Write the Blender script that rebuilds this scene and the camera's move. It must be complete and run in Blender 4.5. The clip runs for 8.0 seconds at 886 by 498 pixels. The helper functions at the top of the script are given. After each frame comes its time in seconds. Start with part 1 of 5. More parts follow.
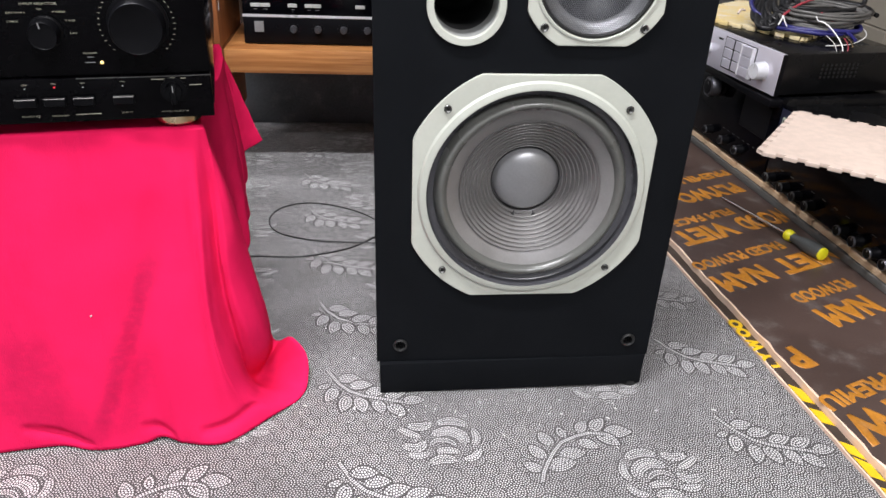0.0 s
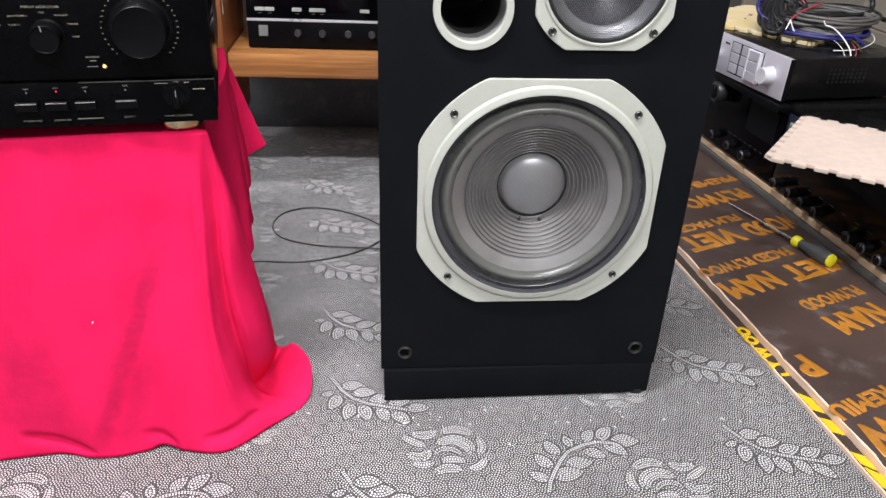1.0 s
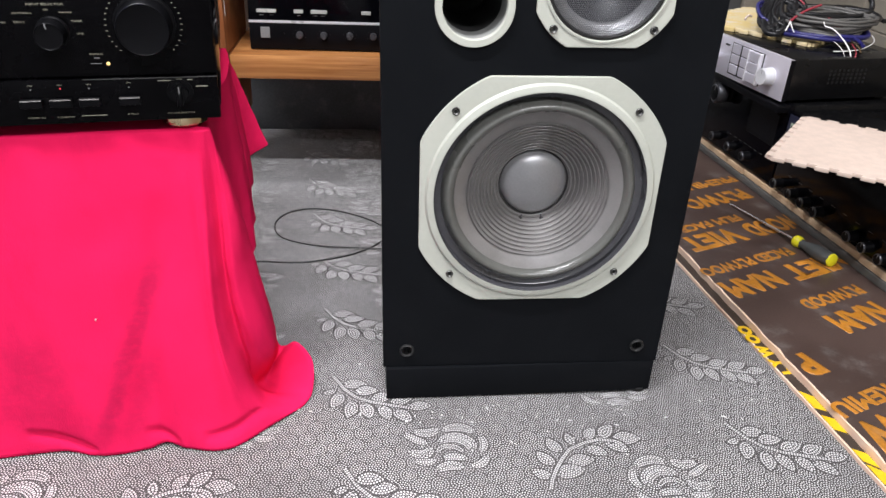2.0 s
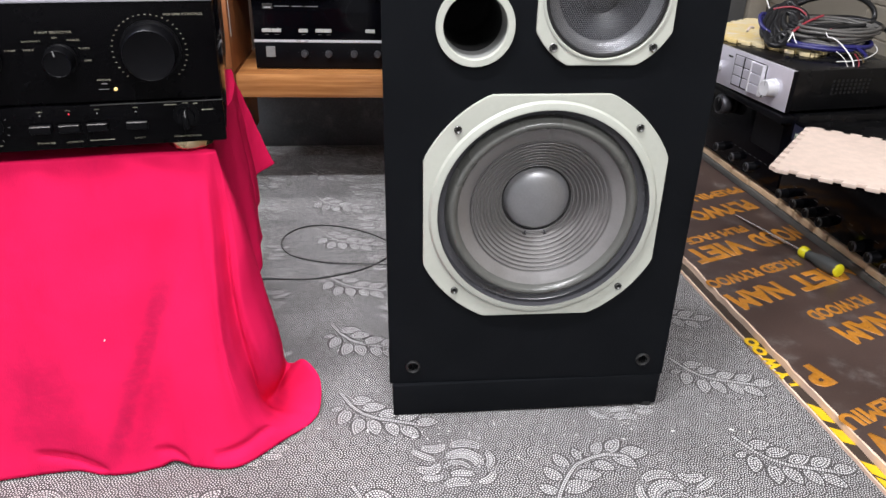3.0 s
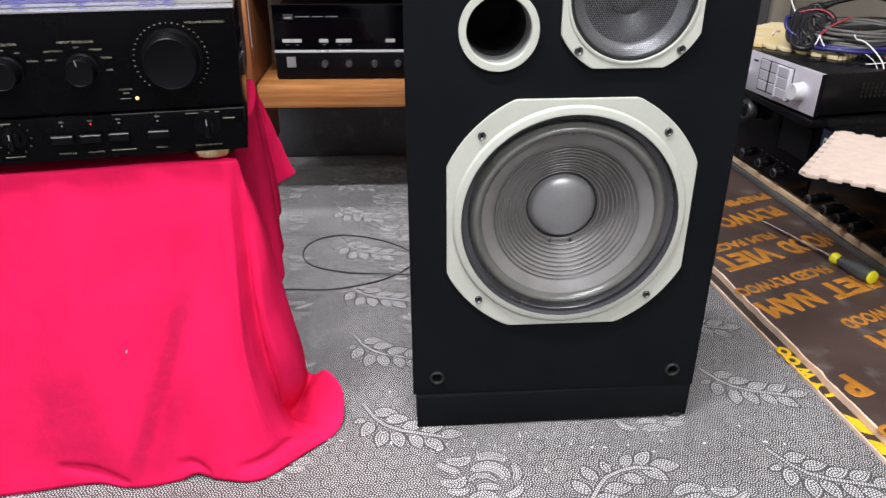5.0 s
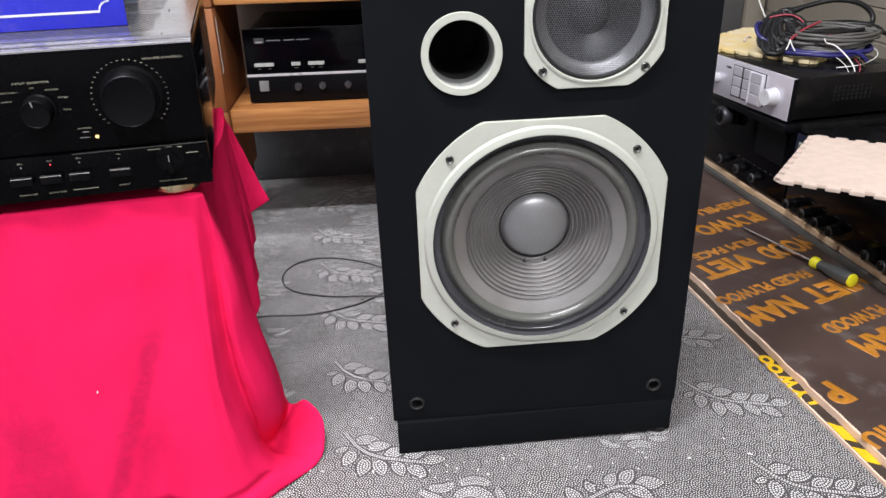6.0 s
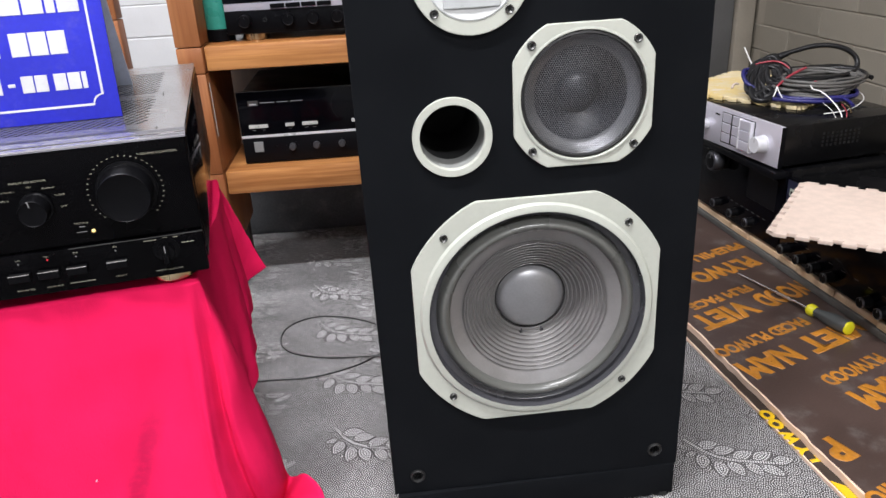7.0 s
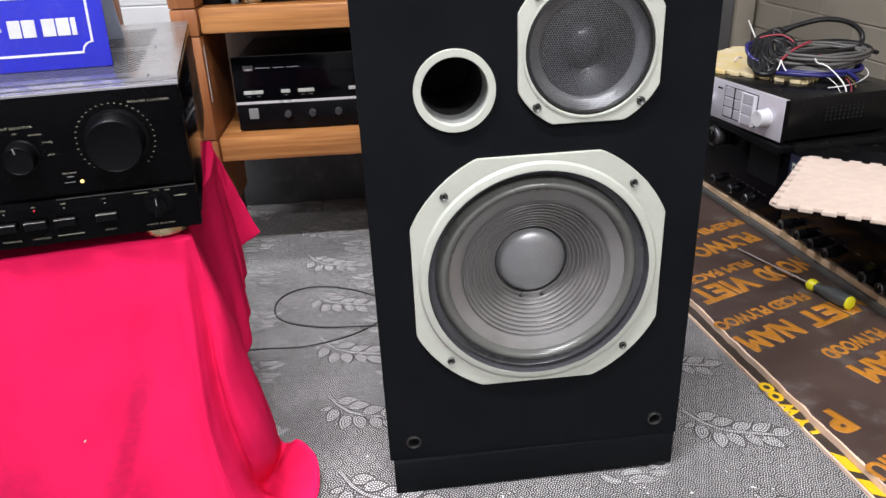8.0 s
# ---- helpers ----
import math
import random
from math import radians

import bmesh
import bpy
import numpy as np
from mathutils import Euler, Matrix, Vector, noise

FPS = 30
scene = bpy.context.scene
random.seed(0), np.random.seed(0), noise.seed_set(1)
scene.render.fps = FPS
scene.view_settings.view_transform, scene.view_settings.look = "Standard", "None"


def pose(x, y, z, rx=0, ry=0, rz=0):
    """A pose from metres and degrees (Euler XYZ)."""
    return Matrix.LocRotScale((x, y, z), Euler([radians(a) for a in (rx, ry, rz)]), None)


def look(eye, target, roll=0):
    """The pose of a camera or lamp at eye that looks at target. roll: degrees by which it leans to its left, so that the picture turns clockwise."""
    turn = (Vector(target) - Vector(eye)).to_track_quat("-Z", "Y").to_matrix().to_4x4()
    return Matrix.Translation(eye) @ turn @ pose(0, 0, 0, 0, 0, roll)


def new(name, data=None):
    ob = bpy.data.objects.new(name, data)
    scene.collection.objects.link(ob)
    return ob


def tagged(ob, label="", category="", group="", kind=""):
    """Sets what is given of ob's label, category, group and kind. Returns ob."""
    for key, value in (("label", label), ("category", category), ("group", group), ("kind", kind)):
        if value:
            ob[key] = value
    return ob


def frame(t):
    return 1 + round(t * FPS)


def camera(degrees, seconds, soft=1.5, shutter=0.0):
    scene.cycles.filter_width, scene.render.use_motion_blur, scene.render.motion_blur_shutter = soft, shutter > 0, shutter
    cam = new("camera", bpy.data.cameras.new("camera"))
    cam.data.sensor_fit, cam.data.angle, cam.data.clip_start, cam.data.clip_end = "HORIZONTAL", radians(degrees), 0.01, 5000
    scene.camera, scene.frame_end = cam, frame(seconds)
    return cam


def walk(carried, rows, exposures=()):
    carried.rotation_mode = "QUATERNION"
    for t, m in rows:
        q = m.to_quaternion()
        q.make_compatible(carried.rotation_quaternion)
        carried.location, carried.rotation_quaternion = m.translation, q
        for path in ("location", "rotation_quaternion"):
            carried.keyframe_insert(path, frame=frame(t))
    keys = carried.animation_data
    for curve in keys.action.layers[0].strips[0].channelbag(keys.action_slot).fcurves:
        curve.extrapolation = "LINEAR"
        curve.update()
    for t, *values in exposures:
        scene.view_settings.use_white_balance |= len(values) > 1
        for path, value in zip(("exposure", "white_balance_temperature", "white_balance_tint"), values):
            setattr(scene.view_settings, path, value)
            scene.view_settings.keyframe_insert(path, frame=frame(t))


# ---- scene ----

# ------------------------------------------------------------------ camera
cam = camera(62.3, 8.0)
PATH = [
    (0, (0.085, -0.008, 0.676), (0.276, 1.731, -0.292), 2.8),
    (0.5, (0.064, -0.01, 0.67), (0.25, 1.731, -0.296), 2.9),
    (1, (0.083, 0.003, 0.673), (0.266, 1.749, -0.286), 2.8),
    (1.5, (0.092, 0.0, 0.666), (0.271, 1.75, -0.287), 2.8),
    (1.7, (0.085, -0.002, 0.667), (0.266, 1.748, -0.284), 2.8),
    (2.8, (0.079, -0.006, 0.66), (0.244, 1.759, -0.265), 1.9),
    (3, (0.086, -0.007, 0.675), (0.244, 1.762, -0.244), 1.6),
    (3.5, (0.088, -0.005, 0.679), (0.23, 1.777, -0.217), 1.3),
    (4, (0.065, -0.001, 0.682), (0.176, 1.784, -0.213), 1.0),
    (4.2, (0.069, 0.0, 0.676), (0.176, 1.786, -0.217), 1.0),
    (5.3, (0.086, 0.014, 0.665), (0.193, 1.8, -0.229), -0.1),
    (5.5, (0.09, 0.023, 0.666), (0.201, 1.809, -0.227), -0.5),
    (6, (0.104, 0.019, 0.677), (0.236, 1.816, -0.192), -1.5),
    (6.5, (0.105, 0.033, 0.738), (0.241, 1.858, -0.069), -2.7),
    (7, (0.111, 0.037, 0.73), (0.253, 1.865, -0.069), -3.0),
    (7.5, (0.11, 0.044, 0.714), (0.259, 1.866, -0.099), -2.7),
    (8, (0.104, 0.046, 0.696), (0.259, 1.855, -0.142), -2.1),
]
walk(cam, [(t, look(eye, target, roll)) for t, eye, target, roll in PATH], [(0, 0.0), (8, 0.0)])

# ------------------------------------------------------------------ light
world = bpy.data.worlds.new("world")
world.use_nodes = True
world.node_tree.nodes["Background"].inputs[0].default_value = (0.75, 0.85, 1.0, 1)
world.node_tree.nodes["Background"].inputs[1].default_value = 0.05
scene.world = world
# First tube follows the rack's shadow edge; the other two are added fill.
TUBES = [((-0.38, 0.20, 2.585), 1.2, 0.09, 92.0), ((0.45, -1.25, 2.585), 1.2, 0.09, 90.0), ((-0.75, 1.55, 2.585), 1.2, 0.09, 40.0)]
for place, length, width, power in TUBES:
    lamp = bpy.data.lights.new("room_light", "AREA")
    lamp.shape, lamp.size, lamp.size_y, lamp.energy = "RECTANGLE", length, width, power
    lamp.color = (0.985, 0.985, 1.03)
    ob = new("room_light", lamp)
    ob.matrix_world = pose(*place)

# ------------------------------------------------------------------ node helpers


class Nodes:
    """A small builder for shader nodes."""

    def __init__(self, name):
        self.m = bpy.data.materials.new(name)
        self.m.use_nodes = True
        self.t = self.m.node_tree
        self.bsdf = self.t.nodes["Principled BSDF"]
        self.out = self.t.nodes["Material Output"]

    def put(self, sock, v):
        if hasattr(v, "is_output"):
            self.t.links.new(v, sock)
        elif isinstance(v, (tuple, list)) and len(v) == 3 and len(sock.default_value) == 4:
            sock.default_value = (*v, 1)
        else:
            sock.default_value = v

    def node(self, kind, ins=None, **props):
        n = self.t.nodes.new(kind)
        for k, v in props.items():
            setattr(n, k, v)
        for k, v in (ins or {}).items():
            self.put(n.inputs[k], v)
        return n

    def math(self, op, a, b=0.0, c=0.0):
        return self.node("ShaderNodeMath", {0: a, 1: b, 2: c}, operation=op).outputs[0]

    def vec(self, op, a, b=(0, 0, 0)):
        n = self.node("ShaderNodeVectorMath", {0: a, 1: b}, operation=op)
        return n.outputs["Value"] if op in ("LENGTH", "DOT_PRODUCT") else n.outputs[0]

    def ramp(self, v, a, b, lo=0.0, hi=1.0):
        return self.node("ShaderNodeMapRange", {0: v, 1: a, 2: b, 3: lo, 4: hi}, interpolation_type="SMOOTHSTEP").outputs[0]

    def noise(self, vec, scale, detail=3.0, rough=0.55):
        return self.node("ShaderNodeTexNoise", {"Vector": vec, "Scale": scale, "Detail": detail, "Roughness": rough}).outputs["Fac"]

    def mix(self, f, a, b):
        n = self.node("ShaderNodeMix", data_type="RGBA")
        self.put(n.inputs[0], f), self.put(n.inputs[6], a), self.put(n.inputs[7], b)
        return n.outputs[2]

    def coord(self, which="Object"):
        return self.node("ShaderNodeTexCoord").outputs[which]

    def stretch(self, vec, s):
        return self.node("ShaderNodeMapping", {"Vector": vec, "Scale": s}).outputs[0]

    def bump(self, h, strength, distance=0.001):
        n = self.node("ShaderNodeBump", {"Height": h, "Strength": strength, "Distance": distance})
        self.put(self.bsdf.inputs["Normal"], n.outputs[0])

    def set(self, **kw):
        for k, v in kw.items():
            self.put(self.bsdf.inputs[k.replace("_", " ")], v)
        return self


def tint(c, f):
    return tuple(min(1.0, x * f) for x in c)


def plain(name, col, rough=0.5, metal=0.0, var=0.12, scale=12.0, fine=180.0, bump=0.1, dist=0.0004, spec=0.5, coat=0.0, dust=0.0):
    """A worn, slightly uneven surface: colour drift at two scales, gloss drift, fine relief, a little dust."""
    n = Nodes(name)
    p = n.coord()
    a, b = n.noise(p, scale, 4.0), n.noise(p, fine, 2.0)
    f = n.math("ADD", n.math("MULTIPLY", a, 0.7), n.math("MULTIPLY", b, 0.3))
    c = n.mix(n.ramp(f, 0.3, 0.7), tint(col, 1 - var), tint(col, 1 + var))
    if dust:
        c = n.mix(n.math("MULTIPLY", n.ramp(n.noise(p, scale * 2.3, 6.0, 0.7), 0.5, 0.75), dust), c, (0.35, 0.33, 0.31))
    n.set(Base_Color=c, Metallic=metal, Roughness=n.ramp(a, 0.25, 0.75, max(0.02, rough * 0.82), min(1.0, rough * 1.18)), Specular_IOR_Level=spec, Coat_Weight=coat)
    if bump:
        n.bump(b, bump, dist)
    return n.m


def wood(name, dark, light, rough=0.4, axis=0, coat=0.1):
    n = Nodes(name)
    p = n.coord()
    s = [26.0, 26.0, 26.0]
    s[axis] = 1.6
    q = n.stretch(p, tuple(s))
    a = n.noise(q, 1.0, 5.0, 0.6)
    s2 = [160.0, 160.0, 160.0]
    s2[axis] = 6.0
    b = n.noise(n.stretch(p, tuple(s2)), 1.0, 3.0)
    big = n.noise(p, 5.0, 2.0)
    f = n.math("ADD", n.math("MULTIPLY", a, 0.65), n.math("MULTIPLY", b, 0.35))
    c = n.mix(n.ramp(f, 0.32, 0.68), dark, light)
    c = n.mix(n.math("MULTIPLY", big, 0.35), c, tint(dark, 0.8))
    n.set(Base_Color=c, Roughness=n.ramp(b, 0.2, 0.8, rough * 0.8, rough * 1.25), Coat_Weight=coat, Coat_Roughness=0.25)
    n.bump(f, 0.15, 0.0006)
    return n.m


DARK, PALE = (0.060, 0.056, 0.057), (0.66, 0.655, 0.655)


def carpet_material():
    """Printed felt: rings of pale dots, packed like a honeycomb, on dark taupe."""
    n = Nodes("carpet_dots")
    p = n.stretch(n.coord(), (1, 1, 0))
    wob = n.node("ShaderNodeTexNoise", {"Vector": p, "Scale": 26.0, "Detail": 1.0}).outputs["Color"]
    off = n.node("ShaderNodeVectorMath", {0: n.vec("SUBTRACT", wob, (0.5, 0.5, 0.5)), "Scale": 0.005}, operation="SCALE").outputs[0]
    q = n.node("ShaderNodeMapping", {"Vector": n.vec("ADD", p, off), "Rotation": (0, 0, radians(-7.1))}).outputs[0]
    xyz = n.node("ShaderNodeSeparateXYZ", {0: q})
    a, pitch = 0.0235, 0.00336
    b = a * math.sqrt(3)
    cells = []
    for shift_by in (0.0, 0.5):
        u, w = n.math("ADD", n.math("DIVIDE", xyz.outputs[0], a), shift_by), n.math("ADD", n.math("DIVIDE", xyz.outputs[1], b), shift_by)
        u, w = n.math("MULTIPLY", n.math("SUBTRACT", u, n.math("ROUND", u)), a), n.math("MULTIPLY", n.math("SUBTRACT", w, n.math("ROUND", w)), b)
        cells.append((u, w, n.math("ADD", n.math("MULTIPLY", u, u), n.math("MULTIPLY", w, w))))
    near = n.math("LESS_THAN", cells[0][2], cells[1][2])
    pick = lambda i: n.math("ADD", n.math("MULTIPLY", near, cells[0][i]), n.math("MULTIPLY", n.math("SUBTRACT", 1.0, near), cells[1][i]))
    x, y = pick(0), pick(1)
    ring = n.math("SQRT", pick(2))
    r = n.math("DIVIDE", ring, pitch)
    k = n.math("ROUND", r)
    dr = n.math("SUBTRACT", r, k)
    turn = n.math("DIVIDE", n.math("ARCTAN2", y, x), 2 * math.pi)
    c = n.math("MULTIPLY", turn, n.math("ROUND", n.math("MULTIPLY", k, 2 * math.pi)))
    da = n.math("SUBTRACT", c, n.math("ROUND", c))
    d = n.math("SQRT", n.math("ADD", n.math("MULTIPLY", dr, dr), n.math("MULTIPLY", da, da)))
    dot = n.ramp(d, 0.355, 0.19)
    fade = n.ramp(n.noise(p, 9.0, 4.0), 0.3, 0.7, 0.70, 1.08)
    col = n.mix(n.math("MULTIPLY", dot, fade), n.mix(n.noise(p, 40.0), tint(DARK, 0.8), tint(DARK, 1.3)), PALE)
    smudge = n.ramp(n.noise(p, 3.0, 5.0, 0.65), 0.55, 0.8)
    col = n.mix(n.math("MULTIPLY", smudge, 0.10), col, (0.42, 0.41, 0.40))
    n.set(Base_Color=col, Roughness=0.85, Specular_IOR_Level=0.25)
    n.bump(n.math("ADD", n.noise(p, 900.0, 2.0), n.math("MULTIPLY", dot, 0.5)), 0.35, 0.0006)
    return n.m


def motif_material():
    """Leaves of the same print: rows of larger dots inside a dark outline."""
    n = Nodes("carpet_leaf_dots")
    uv = n.node("ShaderNodeUVMap", uv_map="size").outputs[0]
    rim = n.node("ShaderNodeAttribute", attribute_name="rim").outputs["Fac"]
    xyz = n.node("ShaderNodeSeparateXYZ", {0: uv})
    s = 0.0035
    u, v = n.math("DIVIDE", xyz.outputs[0], s), n.math("ADD", rim, 0.12)
    row = n.math("ROUND", v)
    u = n.math("ADD", u, n.math("MULTIPLY", row, 0.5))
    du, dv = n.math("SUBTRACT", u, n.math("ROUND", u)), n.math("SUBTRACT", v, row)
    d = n.math("SQRT", n.math("ADD", n.math("MULTIPLY", du, du), n.math("MULTIPLY", dv, dv)))
    dot = n.math("MULTIPLY", n.ramp(d, 0.435, 0.26), n.ramp(rim, 0.12, 0.26))
    p = n.coord()
    fade = n.ramp(n.noise(p, 14.0, 4.0), 0.25, 0.75, 0.8, 1.0)
    n.set(Base_Color=n.mix(n.math("MULTIPLY", dot, fade), tint(DARK, 1.0), tint(PALE, 1.06)), Roughness=0.82, Specular_IOR_Level=0.25)
    n.bump(n.math("ADD", n.noise(p, 900.0, 2.0), n.math("MULTIPLY", dot, 0.6)), 0.35, 0.0006)
    return n.m


def grille_material():
    """Black perforated steel: round holes in a hexagonal pattern."""
    n = Nodes("perforated_steel")
    xyz = n.node("ShaderNodeSeparateXYZ", {0: n.coord()})
    s = 0.0025
    x, z = n.math("DIVIDE", xyz.outputs[0], s), n.math("DIVIDE", xyz.outputs[2], s * math.sqrt(3))
    ds = []
    for off in (0.0, 0.5):
        a, b = n.math("ADD", x, off), n.math("ADD", z, off)
        a, b = n.math("SUBTRACT", a, n.math("ROUND", a)), n.math("MULTIPLY", n.math("SUBTRACT", b, n.math("ROUND", b)), math.sqrt(3))
        ds.append(n.math("SQRT", n.math("ADD", n.math("MULTIPLY", a, a), n.math("MULTIPLY", b, b))))
    solid = n.ramp(n.math("MINIMUM", ds[0], ds[1]), 0.41, 0.46)
    n.set(Base_Color=(0.25, 0.25, 0.26), Metallic=0.95, Roughness=0.36, Alpha=solid)
    return n.m


def brick_material(name, col):
    n = Nodes(name)
    p = n.coord("Object")
    rnd = n.node("ShaderNodeObjectInfo").outputs["Random"]
    isl = n.node("ShaderNodeNewGeometry").outputs["Random Per Island"]
    f = n.math("FRACT", n.math("ADD", rnd, isl))
    c = n.mix(f, tint(col, 0.92), tint(col, 1.06))
    g = n.node("ShaderNodeNewGeometry").outputs["Position"]
    c = n.mix(n.math("MULTIPLY", n.ramp(n.noise(g, 7.0, 6.0, 0.65), 0.5, 0.8), 0.3), c, tint(col, 0.72))
    n.set(Base_Color=c, Roughness=0.55, Specular_IOR_Level=0.4)
    n.bump(n.noise(g, 120.0, 4.0), 0.35, 0.002)
    return n.m


def foam_stained():
    """Cream foam with yellow stains and paler worn patches."""
    n = Nodes("stained_foam")
    p = n.coord()
    c = n.mix(n.ramp(n.noise(p, 11.0, 5.0, 0.6), 0.35, 0.6), (0.66, 0.57, 0.38), (0.68, 0.52, 0.22))
    c = n.mix(n.ramp(n.noise(p, 24.0, 5.0, 0.7), 0.52, 0.68), c, (0.68, 0.60, 0.52))
    n.set(Base_Color=c, Roughness=0.8)
    n.bump(n.noise(p, 500.0, 2.0), 0.3, 0.0006)
    return n.m


M = {}
M["carpet"], M["leaf"] = carpet_material(), motif_material()
M["black_vinyl"] = plain("black_vinyl", (0.0058, 0.0065, 0.0078), 0.45, bump=0.2, fine=700, dist=0.0002, dust=0.003, spec=0.05)
M["black_paint"] = plain("black_paint", (0.003, 0.003, 0.004), 0.35, bump=0.05, dust=0.002, spec=0.14)
M["black_gloss"] = plain("black_gloss", (0.0018, 0.0018, 0.0028), 0.13, bump=0.0, dust=0.001, spec=0.13)
M["black_plastic"] = plain("black_plastic", (0.0030, 0.0030, 0.0036), 0.34, fine=900, bump=0.1, dust=0.002, spec=0.07)
M["black_brushed"] = plain("black_brushed_aluminium", (0.0015, 0.0014, 0.0018), 0.26, bump=0.04, dust=0.0, spec=0.06)
M["dusty_black"] = plain("dusty_black_board", (0.060, 0.062, 0.066), 0.45, var=0.4, scale=7, dust=0.20, spec=0.4)
M["cover_black"] = plain("satin_black_steel", (0.004, 0.004, 0.0045), 0.26, var=0.3, scale=9, dust=0.006, spec=0.25)
M["cavity"] = plain("dark_cavity", (0.006, 0.006, 0.006), 0.9, bump=0)
M["rubber"] = plain("rubber", (0.009, 0.009, 0.009), 0.5, bump=0.1)
M["surround"] = plain("foam_surround", (0.090, 0.091, 0.083), 0.30, bump=0.1, fine=500, dust=0.05)
M["gasket"] = plain("gasket_ring", (0.056, 0.056, 0.062), 0.24, bump=0.05, spec=0.8)
M["cone"] = plain("paper_cone", (0.150, 0.143, 0.139), 0.34, var=0.13, scale=26, bump=0.2, fine=420, dust=0.05, spec=1.0)
M["dark_cone"] = plain("dark_paper_cone", (0.020, 0.022, 0.028), 0.36, var=0.15, scale=30, bump=0.2, fine=500)
M["mid_surround"] = plain("light_surround", (0.11, 0.113, 0.12), 0.5, var=0.1, dust=0.06)
M["dustcap"] = plain("dust_cap", (0.28, 0.28, 0.285), 0.37, metal=0.5, var=0.1, scale=16, bump=0.15, fine=400, dust=0.1)
M["frame"] = plain("cream_grey_frame", (0.465, 0.478, 0.418), 0.42, var=0.05, bump=0.06, dust=0.08)
M["frame_lip"] = plain("grey_lip", (0.435, 0.449, 0.394), 0.4, var=0.05, bump=0.05)
# Darker copy of the cream frame: the port's inner shade as a colour.
M["port_shade"] = plain("shaded_port_throat", (0.22, 0.225, 0.215), 0.5, var=0.08)
M["horn"] = plain("pale_horn", (0.43, 0.44, 0.43), 0.5, metal=0.0, var=0.05)
M["lens"] = plain("lens_plate", (0.44, 0.455, 0.45), 0.3, metal=0.0, var=0.06, scale=30)
M["steel_dark"] = plain("dark_screw_steel", (0.10, 0.10, 0.096), 0.4, metal=0.8, bump=0.1)
M["knob_grey"] = plain("dull_knob_plastic", (0.045, 0.045, 0.05), 0.4)
M["knob_rim"] = plain("worn_knob_rim", (0.09, 0.09, 0.10), 0.3, metal=0.8)
M["steel"] = plain("bright_steel", (0.62, 0.60, 0.58), 0.25, metal=1.0, bump=0.05)
M["silver"] = plain("brushed_silver", (0.72, 0.70, 0.78), 0.36, metal=0.6, var=0.06, bump=0.08, fine=600, dust=0.05)
M["silver_knob"] = plain("silver_knob", (0.50, 0.50, 0.52), 0.5, metal=0.1, var=0.05)
M["side_vent"] = plain("vent_shadow", (0.007, 0.007, 0.008), 0.5, bump=0)
M["print_dim"] = plain("dim_print", (0.028, 0.028, 0.028), 0.5, bump=0)
M["silver_button"] = plain("silver_button", (0.74, 0.73, 0.76), 0.3, metal=0.4, var=0.05)
M["top_grey"] = plain("grey_cover_steel", (0.29, 0.28, 0.28), 0.24, metal=0.75, var=0.03, bump=0.0, fine=500, dust=0.0)
M["rail_steel"] = plain("rail_steel", (0.36, 0.35, 0.37), 0.2, metal=0.9, var=0.03, bump=0.0)
M["brass"] = plain("brass", (0.50, 0.40, 0.24), 0.25, metal=1.0)
M["print_gold"] = plain("gold_print", (0.27, 0.26, 0.20), 0.5, bump=0)
M["print_white"] = plain("white_print", (0.52, 0.52, 0.53), 0.5, bump=0)
M["sticker_green"] = plain("pale_green_sticker", (0.36, 0.40, 0.32), 0.5, var=0.2, scale=90)
M["print_pale"] = plain("pale_print", (0.42, 0.42, 0.40), 0.5, bump=0)
M["print_grey"] = plain("grey_print", (0.2, 0.2, 0.2), 0.5, bump=0)
M["sign_blue"] = plain("blue_enamel", (0.020, 0.024, 0.46), 0.22, var=0.12, scale=9, bump=0.03, dust=0.09)
M["sign_back"] = plain("grey_blue_board", (0.56, 0.62, 0.76), 0.5)
M["green"] = plain("green_plastic", (0.035, 0.25, 0.19), 0.3, var=0.15)
M["rack_wood"] = wood("rack_wood", (0.25, 0.084, 0.023), (0.64, 0.300, 0.102), 0.34)
M["rack_post"] = wood("rack_post_wood", (0.25, 0.080, 0.025), (0.43, 0.175, 0.062), 0.5, axis=2, coat=0.0)
M["dark_wood"] = wood("dark_wood", (0.03, 0.018, 0.012), (0.07, 0.045, 0.03), 0.5, axis=2)
M["raw_wood"] = wood("raw_wood", (0.50, 0.33, 0.19), (0.85, 0.66, 0.46), 0.7, axis=1, coat=0)
M["grey_board"] = wood("grey_board", (0.07, 0.068, 0.065), (0.14, 0.135, 0.125), 0.6, axis=1, coat=0)
M["ply_edge"] = wood("ply_edge", (0.74, 0.49, 0.35), (0.95, 0.75, 0.60), 0.75, axis=1, coat=0)
M["ply_film"] = plain("brown_film", (0.062, 0.040, 0.034), 0.36, var=0.22, scale=6, bump=0.15, fine=260, dust=0.24)
M["ply_dark"] = plain("dark_film", (0.035, 0.025, 0.02), 0.4, var=0.2, scale=8, dust=0.08)
M["orange"] = plain("orange_print", (0.42, 0.168, 0.018), 0.42, var=0.3, scale=14, bump=0.1, dust=0.22)
M["yellow"] = plain("yellow_print", (0.74, 0.47, 0.01), 0.45, var=0.12, bump=0)
M["yellow_plastic"] = plain("yellow_plastic", (0.78, 0.72, 0.02), 0.35, var=0.05)
M["driver_grip"] = plain("grey_grip", (0.055, 0.06, 0.06), 0.5, bump=0.3, fine=600)
M["foam_pale"] = plain("pale_pink_foam", (0.57, 0.455, 0.385), 0.8, var=0.09, scale=55, bump=0.3, fine=500, dust=0.06)
M["foam_yellow"] = foam_stained()
